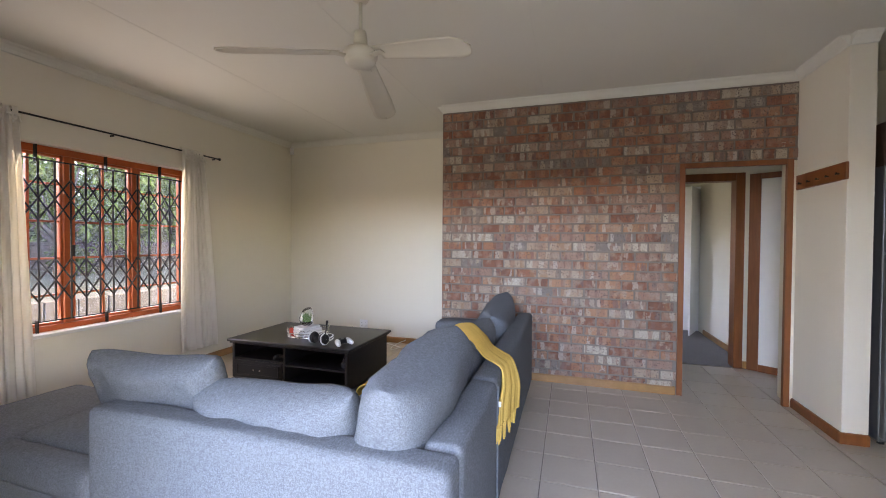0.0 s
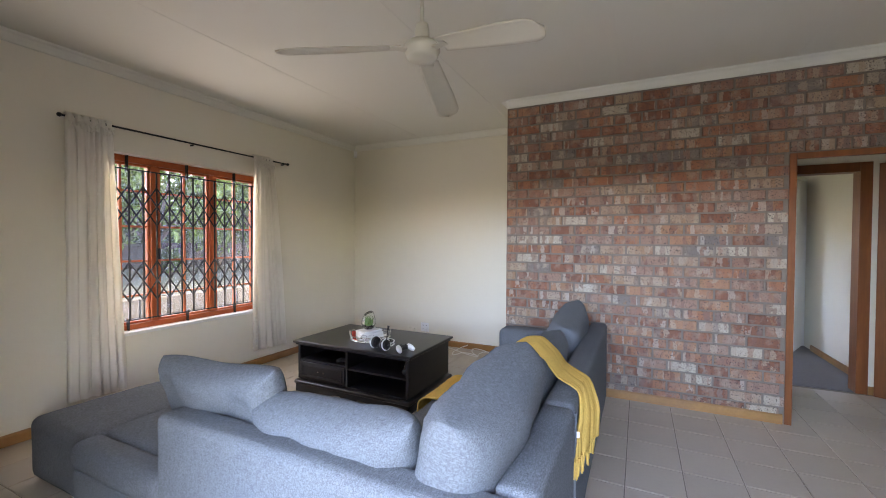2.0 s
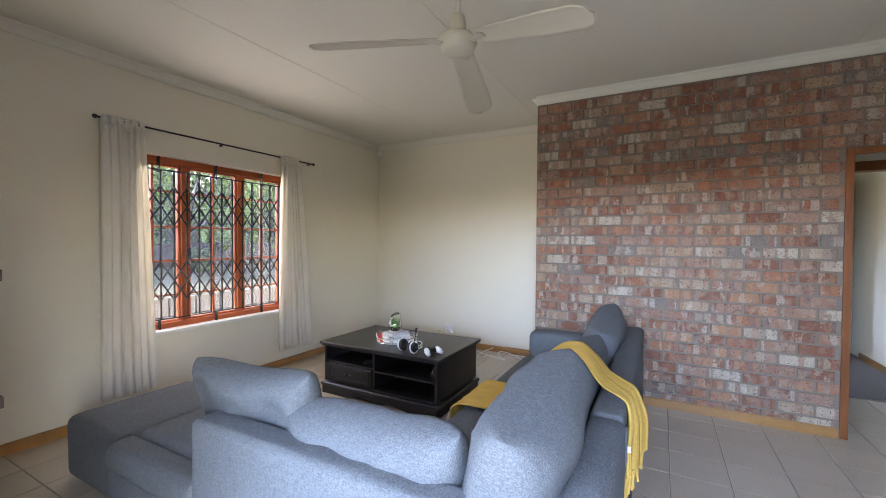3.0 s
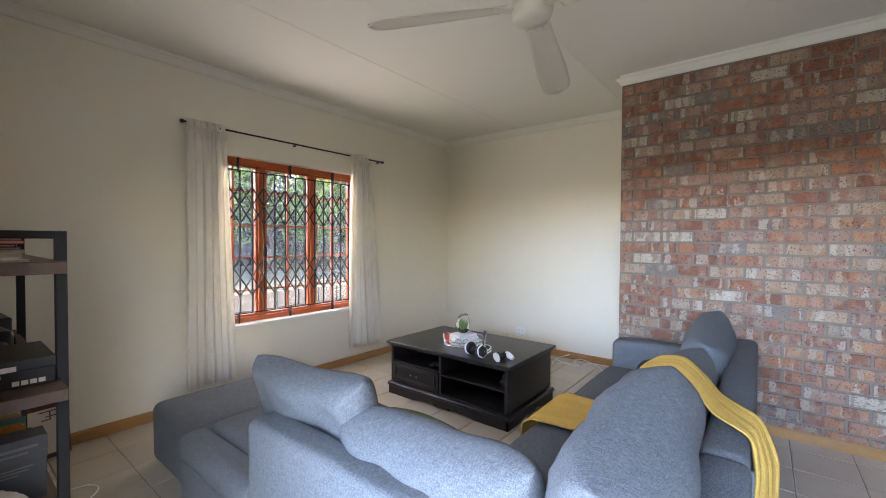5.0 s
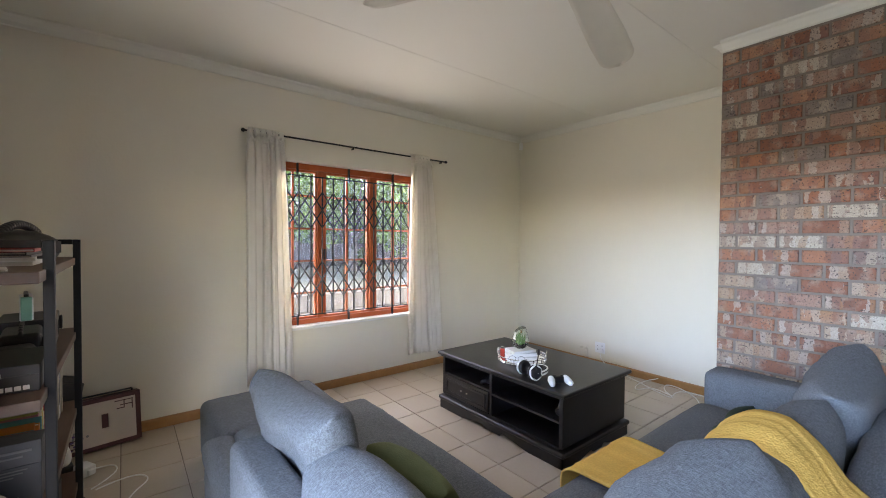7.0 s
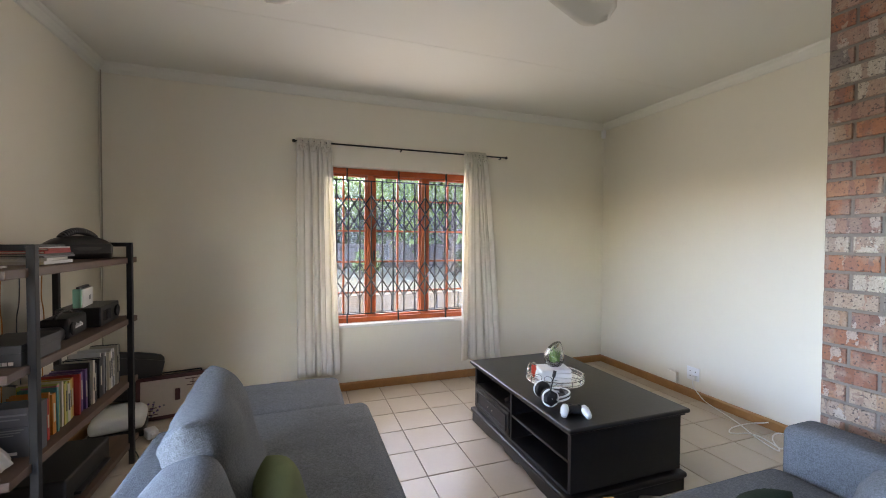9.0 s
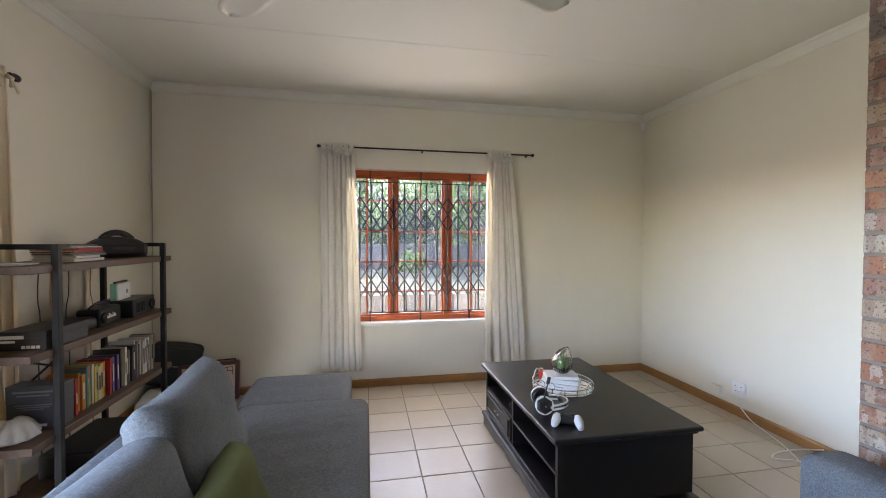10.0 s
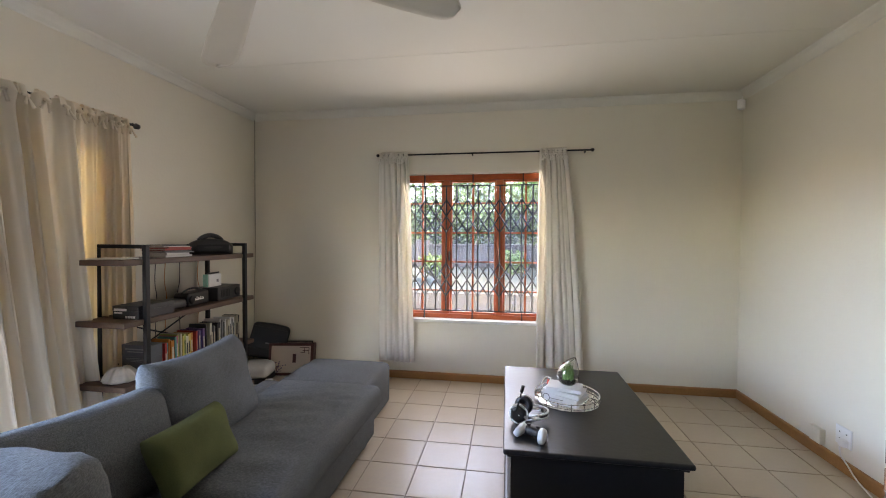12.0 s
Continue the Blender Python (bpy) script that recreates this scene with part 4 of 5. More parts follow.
rnd = random.Random(12)
x = -2.332
row = ["red", "blue", "red", "teal", "orange", "orange", "teal", "pink", "lime", "cream", "yellow", "lime", "cream", "yellow", "orange", "red", "violet", "violet", "blue", "violet", "black", "yellow", "cream", "black",
       "black", "grey", "black", "black", "white", "grey", "black", "white", "white", "cream", "white", "grey", "white", "cream", "black", "white", "grey", "white"]
for k, ink in enumerate(row):
    w = rnd.uniform(0.014, 0.029)
    h = (rnd.uniform(0.165, 0.19) if k < 4 else rnd.uniform(0.185, 0.215)) if k < 20 else rnd.uniform(0.20, 0.245)
    if x - w < -3.185:
        break
    standing_book(ink, x - w / 2, w, h, rnd.uniform(0.13, 0.17), Z3, k)
    x -= w + 0.0015


def flat_box(name, label, category, x0, x1, y0, y1, z0, h, material, bars=(), m=None, side=False):
    """A closed carton with lettering blocks on its front face, given as (x from, x to, z from, z to, ink)."""
    b = thing(name, label, category, at=pose((x0 + x1) / 2, (y0 + y1) / 2, z0, 0, 0, 0) if m is None else m)
    w, d = (x1 - x0) / 2, (y1 - y0) / 2
    part("carton", box(-w, w, -d, d, 0, h * 0.62, 0.002), material, b)
    part("lid", box(-w - 0.0015, w + 0.0015, -d - 0.0015, d + 0.0015, h * 0.62 + 0.0005, h, 0.002), material, b)
    if side:
        for p, q, u, v, ink in bars:
            part("lettering", box(w + 0.0015, w + 0.0028, -d + 2 * d * p, -d + 2 * d * q, h * u, h * v), INKS[ink], b, "plain lettering block")
        return b
    for p, q, u, v, ink in bars:
        part("lettering", box(-w + 2 * w * p, -w + 2 * w * q, d + 0.0015, d + 0.0028, h * u, h * v), INKS[ink], b, "plain lettering block")
    return b


flat_box("box_set", "dark grey boxed set with white print on the shelf", "box", -2.325, -2.235, 2.05, 2.27, Z3, 0.205, colour("charcoal_carton", (0.075, 0.08, 0.09)),
         [(0.12, 0.9, 0.84, 0.88, "grey"), (0.2, 0.8, 0.76, 0.79, "grey"), (0.15, 0.85, 0.55, 0.57, "grey"), (0.2, 0.8, 0.50, 0.52, "grey"), (0.3, 0.7, 0.45, 0.47, "grey"), (0.35, 0.75, 0.06, 0.12, "white")], side=True)
flat_box("game_box", "black party game box with white lettering", "box", -2.42, -2.14, 2.09, 2.28, Z2, 0.085, INKS["black"],
         [(0.06, 0.55, 0.62, 0.80, "white"), (0.06, 0.38, 0.42, 0.54, "white"), (0.50, 0.58, 0.10, 0.26, "white"), (0.60, 0.68, 0.10, 0.26, "white"), (0.70, 0.78, 0.10, 0.26, "white"), (0.80, 0.88, 0.10, 0.26, "white")], side=True)
pc = thing("pouch", "black zipped pouch lying beside the game box", "pouch", at=pose(-2.53, 2.16, Z2))
part("body", slab(-0.085, 0.085, -0.06, 0.06, 0, 0.06, 0.022, 0.01, 41, 0.03), BLACKPLASTIC, pc, smooth=True)


def radio():
    r = thing("radio", "black portable radio with a carrying handle", "radio", at=pose(-2.72, 2.16, Z2, 0, 0, 6))
    part("body", box(-0.125, 0.125, -0.06, 0.06, 0, 0.105, 0.018, 4), BLACKPLASTIC, r, smooth=False)
    h = bmesh.new()
    pts = [(-0.115 + 0.23 * k / 12, 0, 0.10 + 0.03 * math.sin(math.pi * k / 12) ** 0.6) for k in range(13)]
    for p, q in zip(pts, pts[1:]):
        rod(p, q, 0.007, 8, bm=h)
    part("handle", h, BLACKPLASTIC, r, smooth=True)
    mark = box(-0.055, 0.05, 0.0605, 0.0615, 0.043, 0.050)
    for k in range(7):
        box(-0.05 + 0.015 * k, -0.042 + 0.015 * k, 0.0605, 0.0615, 0.05, 0.058 + 0.006 * (k % 3), bm=mark)
    part("logo", mark, INKS["white"], r, "white script mark drawn as a plain shape")
    part("speaker_grille", lathe([(0, 0), (0.03, 0), (0.033, 0.003), (0, 0.004)], 20, pose(0.088, 0.0605, 0.052, -90, 0, 0)), STEEL, r, "", True)


radio()
pj = thing("projector", "black projector with a round lens on the shelf", "projector", at=pose(-3.04, 2.14, Z2, 0, 0, 4))
part("body", box(-0.155, 0.155, -0.10, 0.10, 0.004, 0.115, 0.008, 3), BLACKPLASTIC, pj)
part("lens", lathe([(0, 0), (0.032, 0), (0.036, 0.010), (0.028, 0.012), (0.022, 0.004), (0, 0.004)], 24, pose(-0.10, 0.10, 0.06, -90, 0, 0)), STEEL, pj, "dark round lens", True)
for k in range(6):
    part("vent", box(0.0 + 0.02 * k, 0.01 + 0.02 * k, 0.10, 0.102, 0.03, 0.09), STEEL, pj)
MINT = colour("mint_green_carton", (0.22, 0.50, 0.36))
cb = thing("console_dock", "white game console in its dock with a mint green side", "game console", at=pose(-2.97, 2.14, Z2 + 0.1155, 0, 0, 8))
part("dock", box(-0.095, 0.09, -0.022, 0.022, 0, 0.105, 0.005, 2), WHITEPLASTIC, cb)
part("controller_rail", box(0.0905, 0.108, -0.018, 0.018, 0.004, 0.108, 0.004, 2), MINT, cb, "mint green side rail")
part("screen", box(-0.088, 0.085, -0.008, 0.008, 0.1055, 0.118, 0.003), BLACKPLASTIC, cb, "thin black console")
part("logo", box(-0.05, -0.02, 0.022, 0.0228, 0.035, 0.06), INKS["grey"], cb, "plain grey mark")


def boombox():
    b = thing("portable_speaker", "large black portable speaker with a moulded carry handle", "speaker", at=pose(-2.975, 2.12, Z1, 0, 0, -36))
    # a low loaf: rounded ends, flat foot, tapering up into the handle
    body = bmesh.new()
    n, rings = 26, []
    for k in range(n + 1):
        f = 2 * k / n - 1
        e = max(0.30, (1 - abs(f) ** 4) ** 0.5)
        top = 0.070 + 0.065 * e * (1 - 0.45 * f * f)
        ring = []
        for q in range(24):
            a = 2 * math.pi * q / 24
            cx, cz = math.cos(a), math.sin(a)
            ring.append(body.verts.new((0.17 * f, 0.082 * e * math.copysign(abs(cx) ** 0.75, cx) * (1 - 0.25 * max(0, cz)), max(0.0, 0.065 + (top - 0.065 if cz > 0 else 0.066) * math.copysign(abs(cz) ** 0.8, cz)))))
        rings.append(ring)
    for p, q in zip(rings, rings[1:]):
        for i in range(24):
            body.faces.new((p[i], p[(i + 1) % 24], q[(i + 1) % 24], q[i]))
    body.faces.new(rings[0][::-1])
    body.faces.new(rings[-1])
    bmesh.ops.recalc_face_normals(body, faces=body.faces[:])
    part("body", body, BLACKPLASTIC, b, smooth=True)
    h = bmesh.new()
    pts = [(-0.085 + 0.17 * k / 16, 0, 0.116 + 0.044 * math.sin(math.pi * k / 16) ** 0.7) for k in range(17)]
    for p, q in zip(pts, pts[1:]):
        rod(p, q, 0.020, 10, bm=h)
    part("handle", h, BLACKPLASTIC, b, smooth=True)
    part("front_grille", box(-0.12, 0.12, 0.076, 0.0805, 0.03, 0.085, 0.002), STEEL, b, "black mesh grille")
    part("end_cap", lathe([(0, 0), (0.024, 0), (0.028, -0.008), (0.026, -0.012)], 20, pose(0.1755, 0, 0.062, 0, 90, 0)), STEEL, b, "", True)


boombox()
z = Z1
for k, (ink, w, d, h) in enumerate((("white", 0.24, 0.19, 0.016), ("white", 0.23, 0.18, 0.013), ("grey", 0.25, 0.19, 0.008), ("black", 0.24, 0.185, 0.010), ("red", 0.25, 0.19, 0.012), ("red", 0.23, 0.18, 0.010), ("white", 0.22, 0.17, 0.006), ("black", 0.20, 0.15, 0.010))):
    book("magazine", "%s magazine in a stack on the top board" % ink, w, d, h, INKS[ink], pose(-2.52 + 0.012 * math.sin(k * 2.1), 2.14, z, 0, 0, 180 + 6 * math.sin(k * 1.7)), "magazine", "stack of magazines")
    z += h + 0.0006
book("notebook", "thin white notebook lying at the end of the top board", 0.15, 0.22, 0.007, INKS["white"], pose(-2.14, 2.10, Z1, 0, 0, 10), "notebook")
SHELLM = mat("chalky_shell", (0.70, 0.66, 0.60), 0.7, grain=[(18, 0.6), (70, 0.4)], bump=[(40, 0.3)], dark=0.78)


def clam():
    """One half of a fluted clam: a thick bowl with deep ribs and a scalloped lip."""
    bm = bmesh.new()
    nu, nv, rows = 60, 14, []
    for j in range(nv + 1):
        v = j / nv
        row = []
        for i in range(nu + 1):
            a = math.pi * (i / nu - 0.5) * 1.15
            rib = math.cos(5.5 * a * 1.8)
            r = 0.020 + (0.105 + 0.008 * rib + 0.010 * math.cos(2 * a)) * v ** 0.85
            z = 0.085 * (1 - v ** 2.2) + 0.010 * rib * v * (1.3 - v) + 0.004 * noise.noise(Vector((a * 4, v * 9, 1)))
            row.append(bm.verts.new((r * math.sin(a) * 1.15, -r * math.cos(a) + 0.05, max(0.001, z + 0.004))))
        rows.append(row)
    for p, q in zip(rows, rows[1:]):
        for i in range(nu):
            bm.faces.new((p[i], p[i + 1], q[i + 1], q[i]))
    return bm


sh = tagged(part("clam_shell", clam(), SHELLM, smooth=True), "large chalky white fluted clam shell on the lower board", "shell")
sh.modifiers.new("thick", "SOLIDIFY").thickness = -0.010
sh.matrix_world = pose(-2.135, 2.16, Z3 + 0.002, 0, 0, 150) @ Matrix.Diagonal((0.72, 0.85, 0.95, 1))

# floor clutter under and beside the shelf
bg = thing("laptop_bag", "black padded laptop bag leaning in the corner", "bag", at=pose(-3.84, 2.04, 0.165, 10, -14, -68))
part("body", slab(-0.19, 0.19, -0.045, 0.045, 0, 0.36, 0.04, 0.01, 51, 0.08), BLACKPLASTIC, bg, smooth=True)
part("flap", slab(-0.185, 0.185, 0.040, 0.06, 0.10, 0.32, 0.009, 0.004, 52, 0.08), BLACKPLASTIC, bg, "black zipped front flap", True)
part("logo", box(-0.02, 0.02, 0.061, 0.0625, 0.16, 0.172), INKS["grey"], bg, "small grey mark")
wc = thing("storage_box", "white plastic box with a black base under the laptop bag", "box", at=pose(-3.72, 2.05, 0.002, 0, 0, 12))
part("body", slab(-0.17, 0.20, -0.16, 0.16, 0.045, 0.15, 0.04, 0.012, 55, 0.08), WHITEPLASTIC, wc, smooth=True)
part("base", box(-0.175, 0.205, -0.165, 0.165, 0, 0.055, 0.012, 3), BLACKPLASTIC, wc, "black plastic base")
GIFTRED = mat("dark_red_lacquer", (0.085, 0.018, 0.016), 0.4, grain=[(10, 0.5)], dark=0.6)
GIFTCREAM = mat("cream_printed_card", (0.62, 0.53, 0.46), 0.7, grain=[(5, 0.4), (60, 0.3)], dark=0.85)


def gift_box():
    g = thing("gift_box", "cream and dark red gift box with fretwork corners", "gift box", at=pose(-3.86, 2.345, 0.004, 0, -9, 10))
    part("case", box(-0.05, 0.045, -0.235, 0.235, 0, 0.33, 0.004), GIFTRED, g)
    part("card", box(0.0455, 0.048, -0.205, 0.205, 0.028, 0.302), GIFTCREAM, g, "cream printed front")
    for y, z, sy, sz in ((0.19, 0.288, -1, -1), (-0.19, 0.042, 1, 1)):
        for a, c, u, v in ((0, 0.10, 0.0, 0.006), (0.0, 0.006, 0, 0.07), (0.045, 0.051, 0, 0.05), (0.0, 0.07, 0.03, 0.036), (0.045, 0.09, 0.05, 0.056)):
            ya, yb = sorted((y + sy * a, y + sy * c))
            za, zb = sorted((z + sz * u, z + sz * v))
            part("fretwork", box(0.048, 0.0495, ya, yb, za, zb), GIFTRED, g, "dark red corner fretwork")
    part("emblem", box(0.048, 0.0495, 0.02, 0.055, 0.13, 0.22, 0.0006), GIFTRED, g, "dark red plaque")
    rnd = random.Random(3)
    for k in range(16):
        y, z = -0.12 + rnd.gauss(0, 0.035), 0.10 + rnd.gauss(0, 0.03)
        part("blossom", lathe([(0, 0), (0.008, 0), (0, 0.0012)], 7, pose(0.048, y, z, 0, 90, 0)), INKS["violet" if k % 3 else "grey"], g, "printed blossom")
    part("handle", rod((-0.02, -0.20, 0.345), (-0.02, 0.20, 0.345), 0.006, 8), BLACKPLASTIC, g, "black cord handle")
    for y in (-0.20, 0.20):
        part("handle_end", rod((-0.02, y, 0.328), (-0.02, y, 0.346), 0.006, 8), BLACKPLASTIC, g)


gift_box()
pr = thing("printer", "low black machine standing under the shelf", "printer", at=pose(-2.75, 2.12, Z4))
part("body", box(-0.24, 0.24, -0.14, 0.13, 0, 0.13, 0.012, 3), BLACKPLASTIC, pr)
part("tray", box(-0.17, 0.17, 0.1305, 0.16, 0.02, 0.035, 0.003), BLACKPLASTIC, pr, "paper tray")
ad = thing("power_adapter", "white plug adapter on the floor near the shelf", "adapter", at=pose(-3.52, 2.30, 0.002, 0, 0, 30))
part("body", box(-0.05, 0.05, -0.035, 0.035, 0, 0.06, 0.01, 3), WHITEPLASTIC, ad)
part("plug", box(0.05, 0.075, -0.015, 0.015, 0.015, 0.045, 0.004), WHITEPLASTIC, ad)
cable("cable", [(-3.30, 2.34, 0.006), (-3.42, 2.46, 0.006), (-3.56, 2.44, 0.006), (-3.52, 2.32, 0.02), (-3.50, 2.30, 0.05)], 0.004, WHITEPLASTIC, "white power cable looped on the tiles")
cable("cable", [(-3.28, 2.36, 0.006), (-3.36, 2.52, 0.006), (-3.24, 2.62, 0.006), (-3.1, 2.5, 0.006), (-2.9, 2.45, 0.006)], 0.004, WHITEPLASTIC, "white power cable looped on the tiles")
cable("cable", [(-2.4, 2.36, 0.006), (-2.7, 2.5, 0.006), (-3.0, 2.4, 0.006), (-3.4, 2.25, 0.006), (-3.8, 1.9, 0.006)], 0.004, BLACKPLASTIC, "black power cable on the tiles")
for k, (x, dx) in enumerate(((-2.75, 0.02), (-2.88, -0.02), (-3.1, 0.03), (-2.66, 0.02))):
    cable("cable", [(x, 1.905, Z1), (x + dx, 1.90, 1.1), (x - dx, 1.895, 0.98), (x + dx, 1.90, 0.7), (x, 1.90, 0.2)], 0.0028, BLACKPLASTIC if k % 2 else INKS["orange"], "thin cable hanging behind the shelf")
cable("cable", [(WX + 0.012, SY + 0.02, 2.74), (WX + 0.014, SY + 0.018, 2.0), (WX + 0.012, SY + 0.02, 1.3), (WX + 0.03, SY + 0.02, 1.0), (WX + 0.06, SY + 0.03, 0.55), (WX + 0.1, SY + 0.05, 0.02)], 0.005, colour("old_cream_cable", (0.42, 0.38, 0.30)), "cream aerial cable running down the corner")


# ---- ceiling fan ----
def ceiling_fan():
    f = thing("ceiling_fan", "cream three-blade ceiling fan on a short rod", "ceiling fan", at=pose(-1.215, 3.715, 0))
    part("canopy", lathe([(0.012, 2.70), (0.04, 2.71), (0.055, 2.74), (0.057, CZ), (0, CZ)], 28), FANPAINT, f, smooth=True)
    part("downrod", rod((0, 0, 2.52), (0, 0, 2.72), 0.0105, 14), FANPAINT, f, smooth=True)
    part("rod_cover", lathe([(0.012, 2.548), (0.032, 2.54), (0.037, 2.51), (0.041, 2.455), (0, 2.455)], 28), FANPAINT, f, "cream bell-shaped cover", True)
    part("motor", lathe([(0, 2.453), (0.045, 2.45), (0.082, 2.438), (0.096, 2.42), (0.096, 2.398), (0.088, 2.388), (0.086, 2.372), (0.074, 2.357), (0, 2.348)], 36), FANPAINT, f, smooth=True)
    for a in (227, 343, 103):
        bm = bmesh.new()
        prof = []
        n = 30
        for k in range(n + 1):
            t = k / n
            r = 0.13 + 0.585 * t
            w = 0.055 + 0.022 * min(1, t * 1.6)
            if t > 0.86:
                w *= math.sqrt(max(0.0, 1 - ((t - 0.86) / 0.14) ** 2))
            prof.append((r, max(w, 0.002)))
        rows = []
        for r, w in prof:
            row = []
            for q in range(9):
                v = 2 * q / 8 - 1
                row.append(bm.verts.new((r, w * v, -0.10 * w * v * 2.2 + 0.010 * (1 - v * v) - 0.21 * (r - 0.13))))
            rows.append(row)
        for p, q in zip(rows, rows[1:]):
            for i in range(8):
                bm.faces.new((p[i], p[i + 1], q[i + 1], q[i]))
        bm.transform(pose(0, 0, 2.392, 0, 0, a))
        bl = part("blade", bm, FANPAINT, f, smooth=True)
        bl.modifiers.new("thick", "SOLIDIFY").thickness = 0.004
        arm = box(0.08, 0.17, -0.022, 0.022, 2.388, 2.394, 0.002)
        arm.transform(pose(0, 0, 0, 0, 0, a))
        part("bracket", arm, FANPAINT, bl)


ceiling_fan()

# ---- small fittings ----
se = thing("motion_sensor", "small white alarm sensor below the cornice in the corner", "sensor", at=pose(WX + 0.045, NY - 0.045, 2.62, 0, 0, -45))
part("body", box(-0.032, 0.032, -0.02, 0.028, 0, 0.085, 0.008, 3), WHITEPLASTIC, se)
part("lens", box(-0.02, 0.02, -0.0235, -0.0205, 0.012, 0.05, 0.001), CORNICE, se, "milky sensor lens")
cable("cable", [(WX + 0.02, NY - 0.02, 2.70), (WX + 0.03, NY - 0.03, 2.74), (WX + 0.04, NY - 0.02, CZ - 0.04)], 0.004, WHITEPLASTIC, "short white cable above the alarm sensor")
so = thing("wall_socket", "white double wall socket with a plug in it", "socket", at=pose(-2.79, NY, 0.22))
part("plate", box(-0.06, 0.06, -0.009, 0, -0.06, 0.06, 0.004), WHITEPLASTIC, so)
for sx, sz in ((-0.026, 0.022), (0.026, 0.022), (-0.026, -0.022)):
    part("socket_hole", box(sx - 0.004, sx + 0.004, -0.0098, -0.0088, sz - 0.004, sz + 0.004), STEEL, so)
pl = part("plug", box(0.005, 0.05, -0.045, -0.0095, -0.05, -0.005, 0.008, 3), WHITEPLASTIC, so, "white mains plug")
s2 = thing("junction_box", "small wall-coloured junction box beside the socket", "junction box", at=pose(-2.99, NY, 0.14))
part("cover", box(-0.05, 0.05, -0.035, 0, -0.05, 0.05, 0.006, 3), PLASTER, s2)
cable("cable", [(-2.765, NY - 0.045, 0.17), (-2.755, NY - 0.05, 0.12), (-2.74, NY - 0.025, 0.08), (-2.66, NY - 0.03, 0.02), (-2.53, NY - 0.055, 0.008), (-2.28, NY - 0.147, 0.006), (-2.12, NY - 0.246, 0.006), (-1.93, NY - 0.325, 0.006), (-1.88, NY - 0.32, 0.008), (-2.03, NY - 0.196, 0.014), (-2.06, NY - 0.06, 0.03), (-1.92, NY - 0.05, 0.02), (-1.7, NY - 0.2, 0.006), (-1.6, NY - 0.5, 0.006)], 0.0045, WHITEPLASTIC, "white power cable trailing over the tiles")
cable("cable", [(-2.15, NY - 0.02, 0.05), (-2.19, NY - 0.03, 0.03), (-2.25, NY - 0.066, 0.010), (-2.255, NY - 0.27, 0.006), (-2.20, NY - 0.385, 0.006), (-2.17, NY - 0.34, 0.006), (-2.13, NY - 0.239, 0.014), (-2.01, NY - 0.234, 0.006), (-1.9, NY - 0.29, 0.006), (-1.93, NY - 0.2, 0.01), (-1.90, NY - 0.04, 0.006), (-1.6, NY - 0.06, 0.006)], 0.0045, WHITEPLASTIC, "white power cable trailing over the tiles")

hr = thing("coat_rail", "dark brown wooden coat rail with pegs on the pier", "coat rail")
part("board", box(BE - 0.020, BE, 5.10, 5.73, 1.81, 1.93, 0.004), WOODTRIM, hr)
for k in range(5):
    y = 5.17 + 0.12 * k
    part("peg", lathe([(0.007, 0), (0.007, 0.035), (0.013, 0.045), (0.010, 0.055), (0, 0.057)], 12, pose(BE - 0.020, y, 1.855, 0, -80, 0) @ Matrix.Diagonal((0.8, 0.8, 0.4, 1))), IRON, hr, "dark metal peg", True)


def fridge():
    f = thing("fridge", "tall grey fridge standing behind the pier", "fridge")
    GREY = mat("grey_fridge_steel", (0.20, 0.21, 0.22), 0.35, metal=0.6, grain=[(3, 0.3), (150, 0.2)], dark=0.85)
    part("body", box(1.93, 2.55, 5.14, 5.78, 0.03, 1.90, 0.01), GREY, f)
    part("door", box(1.93, 2.55, 5.085, 5.137, 0.06, 1.30, 0.012, 3), GREY, f)
    part("door", box(1.93, 2.55, 5.085, 5.137, 1.31, 1.90, 0.012, 3), GREY, f)
    for x in (1.98, 2.5):
        part("foot", rod((x, 5.2, 0), (x, 5.2, 0.032), 0.02, 10), BLACKPLASTIC, f)
        part("foot", rod((x, 5.7, 0), (x, 5.7, 0.032), 0.02, 10), BLACKPLASTIC, f)
    bx = thing("wooden_crate", "brown wooden crate on top of the fridge", "crate")
    part("side", box(1.95, 2.5, 5.16, 5.18, 1.901, 2.20, 0.003), SHELFWOOD, bx)
    part("side", box(1.95, 2.5, 5.68, 5.70, 1.901, 2.20, 0.003), SHELFWOOD, bx)
    part("end", box(1.95, 1.97, 5.181, 5.679, 1.901, 2.20, 0.003), SHELFWOOD, bx)
    part("end", box(2.48, 2.5, 5.181, 5.679, 1.901, 2.20, 0.003), SHELFWOOD, bx)
    part("bottom", box(1.971, 2.479, 5.181, 5.679, 1.901, 1.92), SHELFWOOD, bx)


fridge()

# bedroom wardrobe seen through the doorway, and the second passage door frame
wd = thing("wardrobe", "white built-in wardrobe with one door ajar", "wardrobe")
part("body", box(1.25, 1.855, 8.85, 9.95, 0.005, 2.25, 0.003), WHITEPAINT, wd)
dl = box(0, 0.60, -0.018, 0, 0.03, 2.20, 0.003)
dl.transform(pose(1.85, 8.84, 0, 0, 0, 245))
part("door", dl, WHITEPAINT, wd, "white wardrobe door standing open")
# no real opening: a black strip stands in for the shaded gap
part("gap", box(1.35, 1.42, 8.84, 8.849, 0.06, 2.2), STEEL, wd, "black strip painted in for the shade between the doors")
pd = thing("passage_door", "closed white door in an orange-brown wooden frame in the passage", "door", at=pose(1.79, 6.86, 0, 0, 0, -33))
